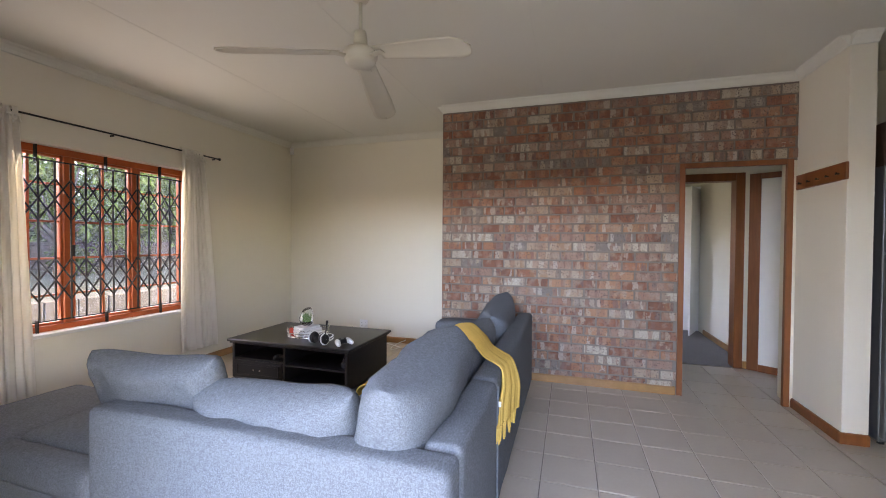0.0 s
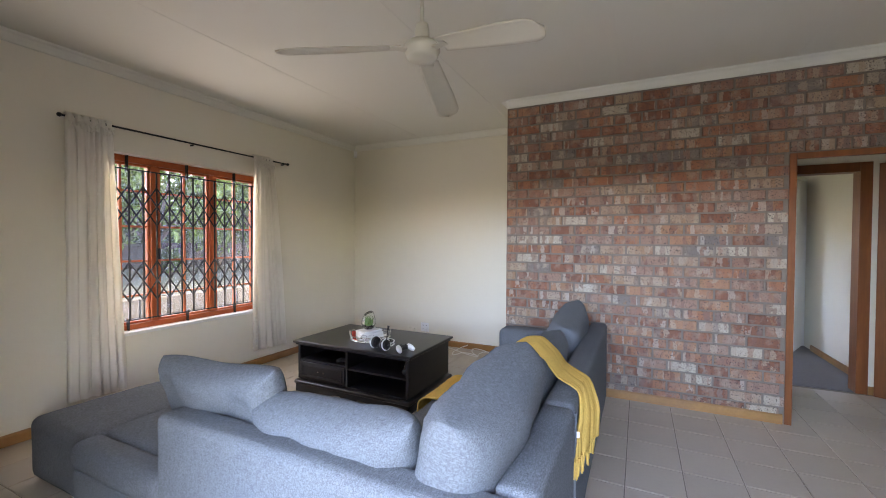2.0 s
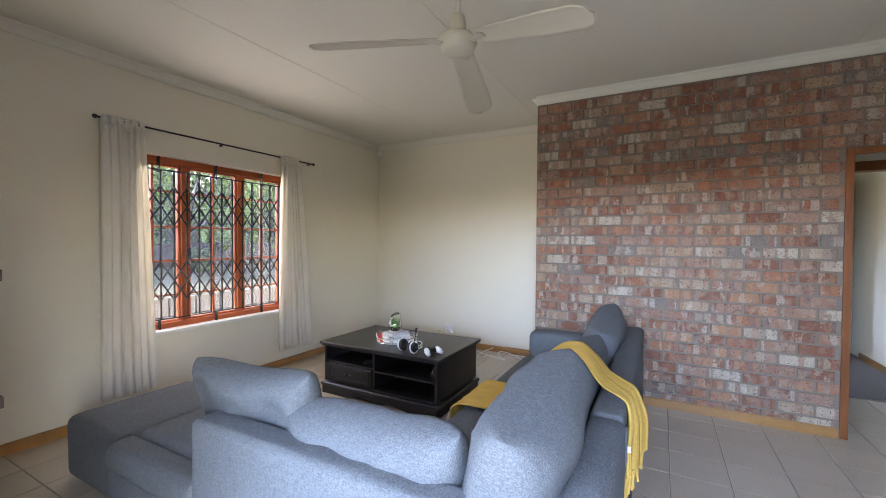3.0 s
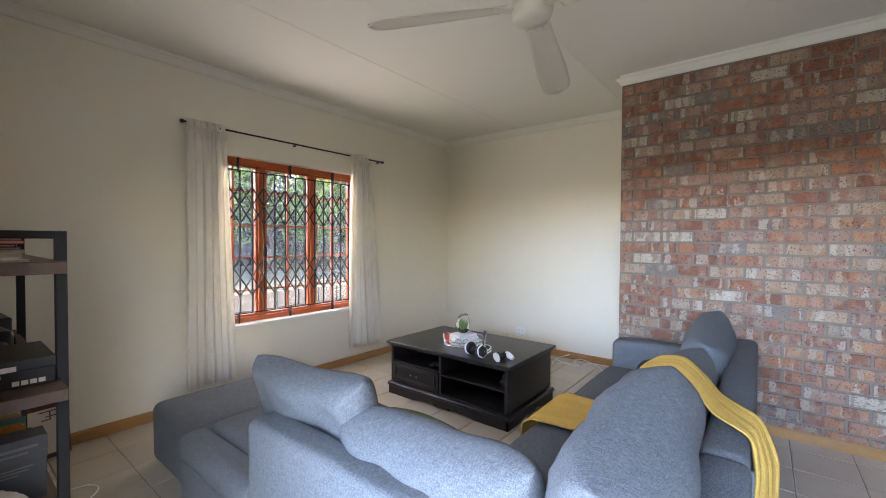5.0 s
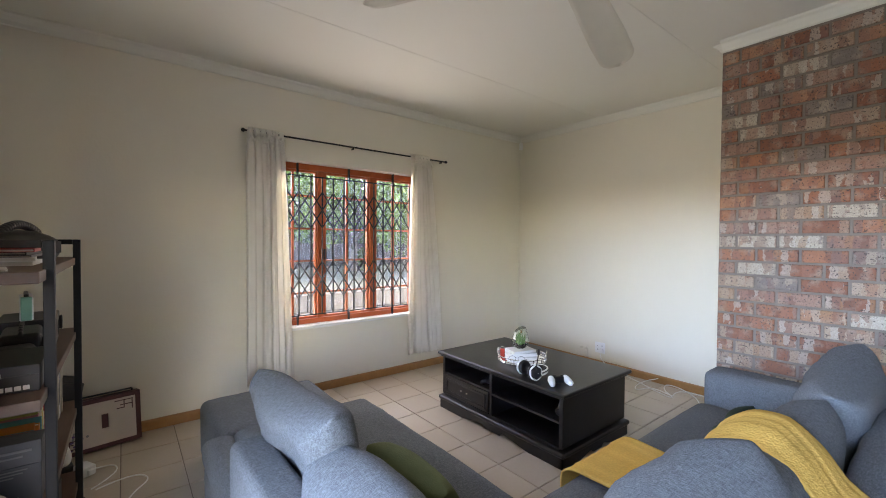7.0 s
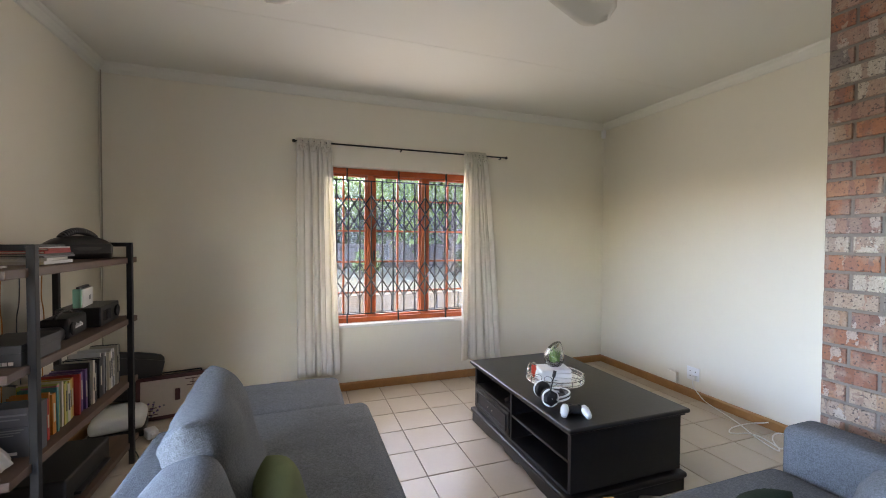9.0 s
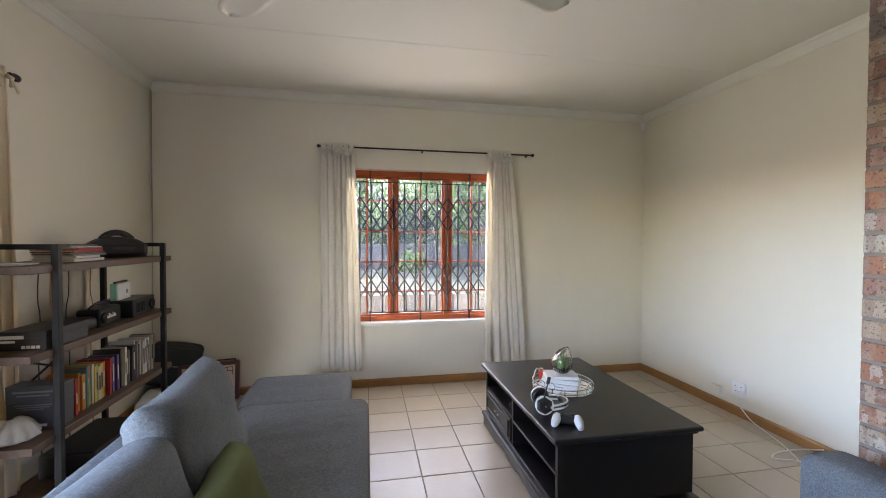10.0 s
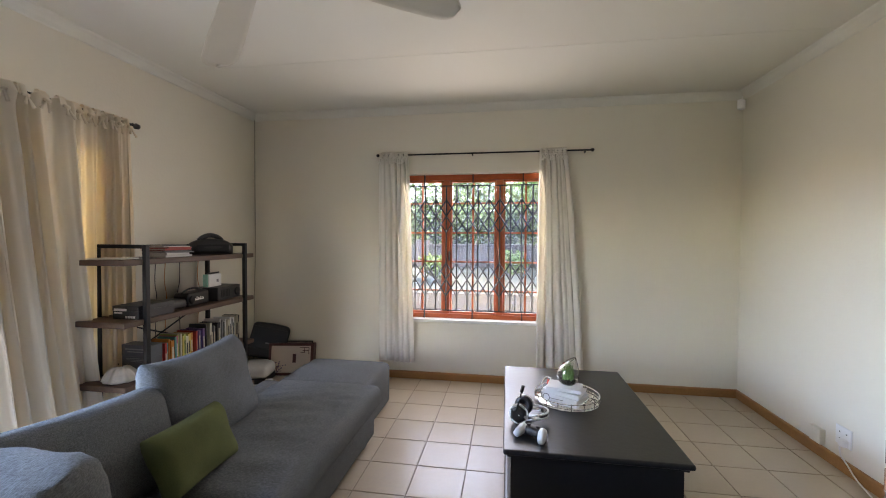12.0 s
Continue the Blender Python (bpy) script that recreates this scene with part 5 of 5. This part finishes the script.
part("stile", box(0.0, 0.10, -0.03, 0.0, 0.0, 2.12, 0.003), WOODTRIM, pd)
part("rail", box(0.101, 0.90, -0.028, 0.0, 2.06, 2.12, 0.003), WOODTRIM, pd)
part("threshold", box(0.101, 0.90, -0.034, 0.0, 0.0, 0.075, 0.003), WOODTRIM, pd)
part("leaf", box(0.101, 0.90, -0.018, -0.001, 0.076, 2.059), WHITEPAINT, pd, "white door leaf")

# ---- garden ----
LAWN = mat("lawn", (0.075, 0.105, 0.035), 0.95, grain=[(3, 0.8), (60, 0.8)], bump=[(80, 0.6)], dark=0.55)
PAVE = mat("patio_paving", (0.24, 0.21, 0.18), 0.85, grain=[(2, 0.5), (40, 0.4)], bump=[(60, 0.2)])
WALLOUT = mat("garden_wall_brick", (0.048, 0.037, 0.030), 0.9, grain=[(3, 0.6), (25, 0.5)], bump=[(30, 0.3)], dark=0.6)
BARK = mat("bark", (0.09, 0.065, 0.045), 0.95, grain=[(12, 0.8)], bump=[(30, 0.6)], dark=0.5)


def leaf_mat(name, base):
    m = mat(name, base, 0.75, grain=[(2.0, 0.7)], dark=0.5, spec=0.2)
    t = m.node_tree
    b = t.nodes["Principled BSDF"]
    tr = t.nodes.new("ShaderNodeBsdfTranslucent")
    tr.inputs[0].default_value = (base[0] * 1.3, base[1] * 1.4, base[2] * 0.8, 1)
    mx = t.nodes.new("ShaderNodeMixShader")
    mx.inputs[0].default_value = 0.22
    t.links.new(b.outputs[0], mx.inputs[1])
    t.links.new(tr.outputs[0], mx.inputs[2])
    t.links.new(mx.outputs[0], t.nodes["Material Output"].inputs[0])
    return m


LEAVES = [leaf_mat("leaf_green", (0.105, 0.155, 0.035)), leaf_mat("leaf_dark", (0.062, 0.090, 0.032)), leaf_mat("leaf_blue_green", (0.085, 0.120, 0.035))]
b = bmesh.new()
bmesh.ops.create_grid(b, x_segments=2, y_segments=2, size=300)
b.transform(Matrix.Translation((0, 0, -0.16)))
structure("ground", b, LAWN, "lawn around the house", "ground")
structure("pavement", box(-6.5, -4.6, 1.9, 9.5, -0.155, -0.06, 0.004), PAVE, "paved path below the window", "pavement")
structure("pavement", box(-5.4, 5.0, -1.2, SY - T, -0.155, -0.03, 0.004), PAVE, "paved patio before the garden door", "pavement")


def crown(centre, radius, height, count, size, seed, long=1.0):
    """Many bent leaves in clumps round a centre."""
    rnd = random.Random(seed)
    verts, faces = [], []
    clumps = []
    for _ in range(26):
        a, e = rnd.uniform(0, 2 * math.pi), rnd.uniform(-0.8, 1.0)
        r = rnd.uniform(0.45, 1.0)
        clumps.append((Vector((radius * r * math.cos(a) * math.cos(e * 0.9), radius * r * math.sin(a) * math.cos(e * 0.9), height * 0.5 * r * math.sin(e * 1.4))), rnd.uniform(0.2, 0.42) * radius))
    for _ in range(count):
        c, cr = rnd.choice(clumps)
        p = Vector(centre) + c + Vector((rnd.gauss(0, 1), rnd.gauss(0, 1), rnd.gauss(0, 0.8))) * cr * 0.55
        d = Vector((rnd.gauss(0, 1), rnd.gauss(0, 1), rnd.gauss(-0.3, 0.7))).normalized()
        s = d.cross(Vector((rnd.gauss(0, 0.3), rnd.gauss(0, 0.3), 1))).normalized()
        n = s.cross(d)
        l = size * rnd.uniform(0.7, 1.4) * long
        w = size * rnd.uniform(0.25, 0.42)
        k = len(verts)
        verts += [p, p + d * l * 0.5 + s * w, p + d * l * 0.5 - s * w, p + d * l - n * l * 0.25]
        faces += [(k, k + 1, k + 3), (k, k + 3, k + 2)]
    return verts, faces


def tree(name, label, x, y, trunk, radius, height, count, size, seed, material, long=1.0):
    t = thing(name, label, "tree" if trunk > 0.8 else "bush", at=pose(x, y, -0.16))
    rnd = random.Random(seed)
    tb = rod((0, 0, 0), (0.1, 0.05, trunk), 0.13 if trunk > 0.8 else 0.05, 10, 0.08 if trunk > 0.8 else 0.03)
    for k in range(7):
        a = 2 * math.pi * k / 7 + rnd.uniform(-0.3, 0.3)
        rod((0.1, 0.05, trunk * rnd.uniform(0.75, 1.0)), (radius * 0.7 * math.cos(a), radius * 0.7 * math.sin(a), trunk + height * rnd.uniform(0.25, 0.6)), 0.05 if trunk > 0.8 else 0.02, 6, 0.012, bm=tb)
    part("trunk", tb, BARK, t, smooth=True)
    vs, fs = crown((0, 0, trunk + height * 0.45), radius, height, count, size, seed, long)
    me = bpy.data.meshes.new("crown")
    me.from_pydata([v[:] for v in vs], [], fs)
    me.materials.append(material)
    ob = new("crown", me)
    ob.parent = t
    return t


tree("garden_tree", "leafy green garden tree beyond the window", -9.0, 6.6, 1.75, 1.5, 1.9, 11000, 0.105, 1, LEAVES[0], 1.3)
tree("garden_tree", "leafy green garden tree beyond the window", -8.6, 8.9, 1.7, 1.6, 2.0, 11000, 0.105, 2, LEAVES[0], 1.3)
tree("garden_tree", "dense dark tree by the garden wall", -11.5, 4.4, 1.2, 2.0, 2.2, 8000, 0.11, 3, LEAVES[2])
tree("garden_tree", "dense dark tree by the garden wall", -12.0, 1.4, 1.2, 2.0, 2.0, 7000, 0.11, 4, LEAVES[2])
tree("garden_tree", "dense dark tree by the garden wall", -11.0, 11.5, 1.2, 2.2, 2.4, 8000, 0.12, 5, LEAVES[1])
tree("garden_tree", "tall tree beyond the garden wall", -15.5, 7.5, 1.5, 2.8, 3.0, 8000, 0.14, 6, LEAVES[1])
tree("garden_tree", "tall tree beyond the garden wall", -13.5, 15.5, 1.6, 2.8, 3.2, 8000, 0.14, 16, LEAVES[1])
bk = bmesh.new()
rows = []
for k in range(15):
    x = -6.62 - 3.2 * k / 14
    rows.append([bk.verts.new((x, -6.0 + 0.5 * q, 0.53 + 0.017 * k + 0.05 * noise.noise(Vector((x * 1.3, q * 0.5, 2))))) for q in range(49)])
for p, q in zip(rows, rows[1:]):
    for k in range(48):
        bk.faces.new((p[k], p[k + 1], q[k + 1], q[k]))
bmesh.ops.recalc_face_normals(bk, faces=bk.faces[:])
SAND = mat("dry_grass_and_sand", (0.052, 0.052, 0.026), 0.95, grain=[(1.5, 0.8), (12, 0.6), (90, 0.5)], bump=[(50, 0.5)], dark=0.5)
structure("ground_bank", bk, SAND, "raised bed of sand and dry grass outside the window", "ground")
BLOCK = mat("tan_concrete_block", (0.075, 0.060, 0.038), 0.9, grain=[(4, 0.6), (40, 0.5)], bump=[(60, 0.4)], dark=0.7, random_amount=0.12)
rw = thing("retaining_wall", "low tan block retaining wall beside the paved path", "retaining wall")
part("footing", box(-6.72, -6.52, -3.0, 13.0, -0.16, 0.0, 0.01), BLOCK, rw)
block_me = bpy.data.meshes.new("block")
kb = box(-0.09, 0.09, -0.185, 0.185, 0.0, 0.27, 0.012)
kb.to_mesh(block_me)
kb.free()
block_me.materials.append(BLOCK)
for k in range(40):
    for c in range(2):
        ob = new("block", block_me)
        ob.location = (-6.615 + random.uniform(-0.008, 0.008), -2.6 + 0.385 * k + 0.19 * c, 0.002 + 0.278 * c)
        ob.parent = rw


def low_bush(label, x, y, height, seed, material):
    """A small bush rooted in the raised bed."""
    t = tree("bush", label, x, y, 0.15, height * 0.55, height, 1100, 0.085, seed, material)
    t.location.z = 0.55
    return t


low_bush("low green bush on the raised bed", -8.9, 4.7, 0.5, 7, LEAVES[0])
low_bush("low green bush on the raised bed", -9.1, 6.9, 0.55, 8, LEAVES[2])
low_bush("low green bush on the raised bed", -7.6, 3.2, 0.45, 18, LEAVES[0])
# unseen screen, added to block the eave lamp from the west garden
structure("wall_light_screen", box(-4.35, -4.22, -7.9, SY - T, -0.16, 3.4), PLASTER, "unseen plain wall added to keep the eave lamp off the west garden", "wall")
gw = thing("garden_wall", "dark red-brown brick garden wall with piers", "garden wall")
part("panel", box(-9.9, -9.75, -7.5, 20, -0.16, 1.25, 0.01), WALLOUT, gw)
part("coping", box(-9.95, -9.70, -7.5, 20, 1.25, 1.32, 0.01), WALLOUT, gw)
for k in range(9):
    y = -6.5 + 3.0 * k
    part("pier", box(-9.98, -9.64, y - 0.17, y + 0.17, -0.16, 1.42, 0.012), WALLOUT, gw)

# dark green that stands in for the shade deep inside the hedges
HC = mat("hedge_shade_core", (0.03, 0.045, 0.02), 0.95, grain=[(6, 0.8)], bump=[(20, 0.6)])


def leaf_bank(name, label, x0, x1, y0, y1, low, high, count, size, seed, material):
    """A ragged bank of shrubs: stems, a dark slab for the shaded depth, leaves in clumps, an uneven top."""
    rnd = random.Random(seed)
    h = thing(name, label, "hedge")
    off = Vector((seed * 3.7, 1.3, 0))
    core = bmesh.new()
    for k in range(int((y1 - y0) / 0.35)):
        y = y0 + 0.35 * k + rnd.uniform(-0.1, 0.1)
        rod((rnd.uniform(x0, x1), y, -0.16), (rnd.uniform(x0, x1), y + rnd.uniform(-0.4, 0.4), low + rnd.uniform(0.2, 0.9) * (high - low)), 0.035, 6, 0.008, bm=core)
    part("stems", core, BARK, h)
    part("core", slab(x0 + 0.25, x0 + 0.45, y0, y1, -0.16, low - 0.15, 0.08, 0.05, seed, 0.5), HC, h, "dark slab standing in for the shaded depth of the hedge")
    vs, fs = [], []
    for _ in range(count):
        y = rnd.uniform(y0, y1)
        crest = low + (high - low) * min(1, max(0, 0.5 + 0.8 * noise.noise(Vector((y * 0.55, 0, 0)) + off) + 0.35 * noise.noise(Vector((y * 2.2, 4, 0)) + off)))
        z = -0.1 + (crest + 0.1) * rnd.random() ** 0.85
        p = Vector((rnd.uniform(x0, x1) + 0.25 * noise.noise(Vector((y * 1.5, z * 1.5, 7))), y, z))
        d = Vector((rnd.gauss(0.3, 1), rnd.gauss(0, 1), rnd.gauss(-0.2, 0.8))).normalized()
        s = d.cross(Vector((rnd.gauss(0, 0.3), rnd.gauss(0, 0.3), 1))).normalized()
        l, w = size * rnd.uniform(0.6, 1.4), size * rnd.uniform(0.22, 0.4)
        k = len(vs)
        vs += [p, p + d * l * 0.5 + s * w, p + d * l * 0.5 - s * w, p + d * l]
        fs += [(k, k + 1, k + 3), (k, k + 3, k + 2)]
    me = bpy.data.meshes.new("leaves")
    me.from_pydata([v[:] for v in vs], [], fs)
    me.materials.append(material)
    new("leaves", me).parent = h
    return h


leaf_bank("shrub_hedge", "dense overgrown hedge of dark leaves behind the garden wall", -11.3, -10.3, -3, 16, 2.3, 3.7, 90000, 0.095, 71, LEAVES[2])
# unseen hedge south of the door, added to cut off the lowest sky
hd = thing("hedge", "unseen tall clipped hedge added across the garden to hide the low sky", "hedge")
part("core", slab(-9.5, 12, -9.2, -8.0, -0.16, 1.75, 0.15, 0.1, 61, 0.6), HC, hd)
vs, fs = [], []
rnd = random.Random(9)
for _ in range(9000):
    x, z = rnd.uniform(-9.6, 12.1), rnd.uniform(-0.1, 2.05)
    p = Vector((x, -7.95 + rnd.gauss(0, 0.12) if z < 1.8 else rnd.uniform(-9.2, -7.9), z))
    d = Vector((rnd.gauss(0, 1), rnd.gauss(0.4, 1), rnd.gauss(0, 1))).normalized()
    s = d.cross(Vector((0.3, 0, 1))).normalized()
    k = len(vs)
    vs += [p, p + d * 0.07 + s * 0.035, p + d * 0.07 - s * 0.035, p + d * 0.15]
    fs += [(k, k + 1, k + 3), (k, k + 3, k + 2)]
me = bpy.data.meshes.new("leaves")
me.from_pydata([v[:] for v in vs], [], fs)
me.materials.append(LEAVES[1])
lv = new("leaves", me)
lv.parent = hd

# ---- floor tiles ----
PITCH, GAP = 0.3125, 0.006
floor_ob = bpy.data.objects["floor"]


def tile_mesh():
    bm = box(-(PITCH - GAP) / 2, (PITCH - GAP) / 2, -(PITCH - GAP) / 2, (PITCH - GAP) / 2, -0.008, 0.0)
    top = [e for e in bm.edges if all(v.co.z > -0.001 for v in e.verts)]
    bmesh.ops.bevel(bm, geom=top, offset=0.002, segments=1, affect="EDGES")
    me = bpy.data.meshes.new("tile")
    bm.to_mesh(me)
    bm.free()
    me.materials.append(TILE)
    return me


TILE_ME = tile_mesh()
rest = []
near = []
for i in range(-3, 25):
    for j in range(-7, 9):
        x, y = -3.35 + PITCH * (i + 0.5), 4.03 + PITCH * (j + 0.5)
        if not (WX - 0.15 < x < 4.6 and SY - 0.2 < y < NY + 0.2):
            continue
        (near if WX - 0.1 < x < 1.55 and y > SY else rest).append((x, y))
near.sort(key=lambda p: abs(p[0] + 1.5) + abs(p[1] - 4.2))
rest += near[300:]
for x, y in near[:300]:
    ob = new("tile", TILE_ME)
    ob.location = (x, y, random.uniform(-0.0006, 0.0004))
    ob.rotation_euler = (random.uniform(-0.0012, 0.0012), random.uniform(-0.0012, 0.0012), 0)
    ob.parent = floor_ob
bm = bmesh.new()
for x, y in rest:
    k = bmesh.new()
    k.from_mesh(TILE_ME)
    merge(bm, k, Matrix.Translation((x, y, 0)))
o = part("tiles", bm, TILE, floor_ob)
o["kind"] = "stuff"


# ---- face bricks ----
def brick_material():
    m = bpy.data.materials.new("rustic_face_brick")
    m.use_nodes = True
    t = m.node_tree
    b = t.nodes["Principled BSDF"]
    b.inputs["Roughness"].default_value = 0.88
    co = t.nodes.new("ShaderNodeTexCoord")
    info = t.nodes.new("ShaderNodeObjectInfo")
    geo = t.nodes.new("ShaderNodeNewGeometry")
    add = t.nodes.new("ShaderNodeMath")
    add.operation = "ADD"
    t.links.new(info.outputs["Random"], add.inputs[0])
    t.links.new(geo.outputs["Random Per Island"], add.inputs[1])
    frac = t.nodes.new("ShaderNodeMath")
    frac.operation = "FRACT"
    t.links.new(add.outputs[0], frac.inputs[0])
    off = t.nodes.new("ShaderNodeVectorMath")
    off.operation = "SCALE"
    off.inputs[0].default_value = (37.0, 11.0, 53.0)
    t.links.new(add.outputs[0], off.inputs["Scale"])
    pos = t.nodes.new("ShaderNodeVectorMath")
    pos.operation = "ADD"
    t.links.new(co.outputs["Object"], pos.inputs[0])
    t.links.new(off.outputs[0], pos.inputs[1])

    def ramp(source, stops, mode="LINEAR"):
        r = t.nodes.new("ShaderNodeValToRGB")
        r.color_ramp.interpolation = mode
        while len(r.color_ramp.elements) < len(stops):
            r.color_ramp.elements.new(0.5)
        for e, (p, c) in zip(r.color_ramp.elements, stops):
            e.position, e.color = p, (*c, 1)
        t.links.new(source, r.inputs[0])
        return r.outputs[0]

    def mix(fac, a, c, value=None):
        x = t.nodes.new("ShaderNodeMix")
        x.data_type = "RGBA"
        t.links.new(fac, x.inputs[0])
        t.links.new(a, x.inputs[6])
        if value is None:
            t.links.new(c, x.inputs[7])
        else:
            x.inputs[7].default_value = (*value, 1)
        return x.outputs[2]

    def noise_tex(scale, detail, vec, lo, hi):
        n = t.nodes.new("ShaderNodeTexNoise")
        n.inputs["Scale"].default_value, n.inputs["Detail"].default_value = scale, detail
        t.links.new(vec, n.inputs["Vector"])
        r = t.nodes.new("ShaderNodeMapRange")
        r.inputs[1].default_value, r.inputs[2].default_value = lo, hi
        t.links.new(n.outputs[0], r.inputs[0])
        return r.outputs[0]

    palette = [(0.0, (0.25, 0.085, 0.048)), (0.14, (0.38, 0.14, 0.075)), (0.28, (0.30, 0.15, 0.11)), (0.40, (0.42, 0.19, 0.11)), (0.52, (0.32, 0.11, 0.060)), (0.62, (0.40, 0.27, 0.19)), (0.72, (0.34, 0.19, 0.145)), (0.84, (0.50, 0.42, 0.33)), (0.93, (0.20, 0.165, 0.15))]
    base = ramp(frac.outputs[0], palette, "CONSTANT")
    # patches across the length of each brick
    st = t.nodes.new("ShaderNodeMapping")
    st.inputs["Scale"].default_value = (26, 2, 4.0)
    t.links.new(pos.outputs[0], st.inputs["Vector"])
    vo = t.nodes.new("ShaderNodeTexVoronoi")
    vo.inputs["Scale"].default_value = 1.0
    vo.distance = "CHEBYCHEV"
    vo.inputs["Randomness"].default_value = 0.85
    wob = t.nodes.new("ShaderNodeTexNoise")
    wob.inputs["Scale"].default_value, wob.inputs["Detail"].default_value = 45, 4
    t.links.new(pos.outputs[0], wob.inputs["Vector"])
    bend = t.nodes.new("ShaderNodeVectorMath")
    bend.operation = "MULTIPLY_ADD"
    bend.inputs[1].default_value = (0.8, 0.3, 0.6)
    t.links.new(wob.outputs["Color"], bend.inputs[0])
    t.links.new(st.outputs[0], bend.inputs[2])
    t.links.new(bend.outputs[0], vo.inputs["Vector"])
    sep = t.nodes.new("ShaderNodeSeparateColor")
    t.links.new(vo.outputs["Color"], sep.inputs[0])
    patch = ramp(sep.outputs[0], [(0.0, (0.17, 0.065, 0.045)), (0.18, (0.32, 0.135, 0.09)), (0.36, (0.46, 0.36, 0.27)), (0.50, (0.22, 0.11, 0.09)), (0.62, (0.52, 0.46, 0.39)), (0.75, (0.15, 0.115, 0.11)), (0.83, (0.33, 0.16, 0.085)), (0.92, (0.27, 0.20, 0.17))], "CONSTANT")
    pf = t.nodes.new("ShaderNodeMapRange")
    pf.inputs[1].default_value, pf.inputs[2].default_value = 0.36, 0.62
    t.links.new(sep.outputs[1], pf.inputs[0])
    pm = t.nodes.new("ShaderNodeMath")
    pm.operation = "MULTIPLY"
    pm.inputs[1].default_value = 0.60
    t.links.new(pf.outputs[0], pm.inputs[0])
    c = mix(pm.outputs[0], base, patch)
    # pale bloom, dark firing marks, pits, fine grain
    def part_mix(fac, amount):
        q = t.nodes.new("ShaderNodeMath")
        q.operation = "MULTIPLY"
        q.inputs[1].default_value = amount
        t.links.new(fac, q.inputs[0])
        return q.outputs[0]

    c = mix(part_mix(noise_tex(13, 8, pos.outputs[0], 0.50, 0.66), 0.45), c, None, (0.42, 0.34, 0.27))
    c = mix(part_mix(noise_tex(17, 6, st.outputs[0], 0.45, 0.75), 0.35), c, None, (0.17, 0.075, 0.055))
    c = mix(part_mix(noise_tex(95, 5, pos.outputs[0], 0.585, 0.645), 0.85), c, None, (0.06, 0.045, 0.04))
    g = noise_tex(140, 3, pos.outputs[0], 0.35, 0.75)
    gm = t.nodes.new("ShaderNodeMath")
    gm.operation = "MULTIPLY"
    gm.inputs[1].default_value = 0.32
    t.links.new(g, gm.inputs[0])
    c = mix(gm.outputs[0], c, None, (0.10, 0.07, 0.06))
    tone = t.nodes.new("ShaderNodeHueSaturation")
    tone.inputs["Saturation"].default_value, tone.inputs["Value"].default_value = 0.98, 0.98
    tone.inputs["Hue"].default_value = 0.506
    t.links.new(c, tone.inputs["Color"])
    t.links.new(tone.outputs[0], b.inputs["Base Color"])
    k = t.nodes.new("ShaderNodeBump")
    k.inputs["Strength"].default_value, k.inputs["Distance"].default_value = 0.55, 0.006
    n = t.nodes.new("ShaderNodeTexNoise")
    n.inputs["Scale"].default_value, n.inputs["Detail"].default_value = 45, 5
    t.links.new(pos.outputs[0], n.inputs["Vector"])
    t.links.new(n.outputs[0], k.inputs["Height"])
    t.links.new(k.outputs[0], b.inputs["Normal"])
    return m


BRICK = brick_material()
brick_cache = {}


def brick_mesh(w, h):
    key = (round(w, 2), round(h, 2))
    if key not in brick_cache:
        bm = box(-w / 2, w / 2, -0.010, 0.03, -h / 2, h / 2)
        fr = [e for e in bm.edges if all(v.co.y < 0 for v in e.verts)]
        bmesh.ops.bevel(bm, geom=fr, offset=0.003, segments=1, affect="EDGES")
        me = bpy.data.meshes.new("brick")
        bm.to_mesh(me)
        bm.free()
        me.materials.append(BRICK)
        brick_cache[key] = me
    return brick_cache[key]


COURSE, LENGTH, JOINT = 0.089, 0.22, 0.015
spots = []
z = 2.617 + COURSE
row = 0
while z > 0.06:
    lo = z - COURSE
    x = BW + 0.002 - (0.5 * LENGTH if row % 2 == 0 else 0)
    while x < BE:
        a, c = max(x, BW + 0.002), min(x + LENGTH - JOINT, BE - 0.002)
        x += LENGTH
        if lo < 2.165 and c > OX0 - 0.012 and a < OX1 + 0.03:
            if a < OX0 - 0.012:
                c = min(c, OX0 - 0.012)
            elif c > OX1 + 0.012:
                a = max(a, OX1 + 0.012)
            else:
                continue
        if c - a > 0.02:
            spots.append((a, c, lo + JOINT / 2, z - JOINT / 2))
    z = lo
    row += 1
x = OX0 - 0.005
while x < OX1 - 0.02:
    spots.append((x, x + 0.077, OZ + 0.022, 2.166))
    x += COURSE
spots.sort(key=lambda s: s[0])
joined = bmesh.new()
for k, (a, c, lo, hi) in enumerate(spots):
    me = brick_mesh(c - a, hi - lo)
    where = Matrix.Translation(((a + c) / 2, BY + random.uniform(0.003, 0.0065), (lo + hi) / 2)) @ Matrix.Rotation(random.uniform(-0.006, 0.006), 4, "Y")
    if k < 300:
        ob = new("brick", me)
        ob.matrix_world = where
        ob.parent = brick_wall
    else:
        o = bmesh.new()
        o.from_mesh(me)
        merge(joined, o, where)
if len(joined.verts):
    o = part("bricks", joined, BRICK, brick_wall)
    o["kind"] = "stuff"
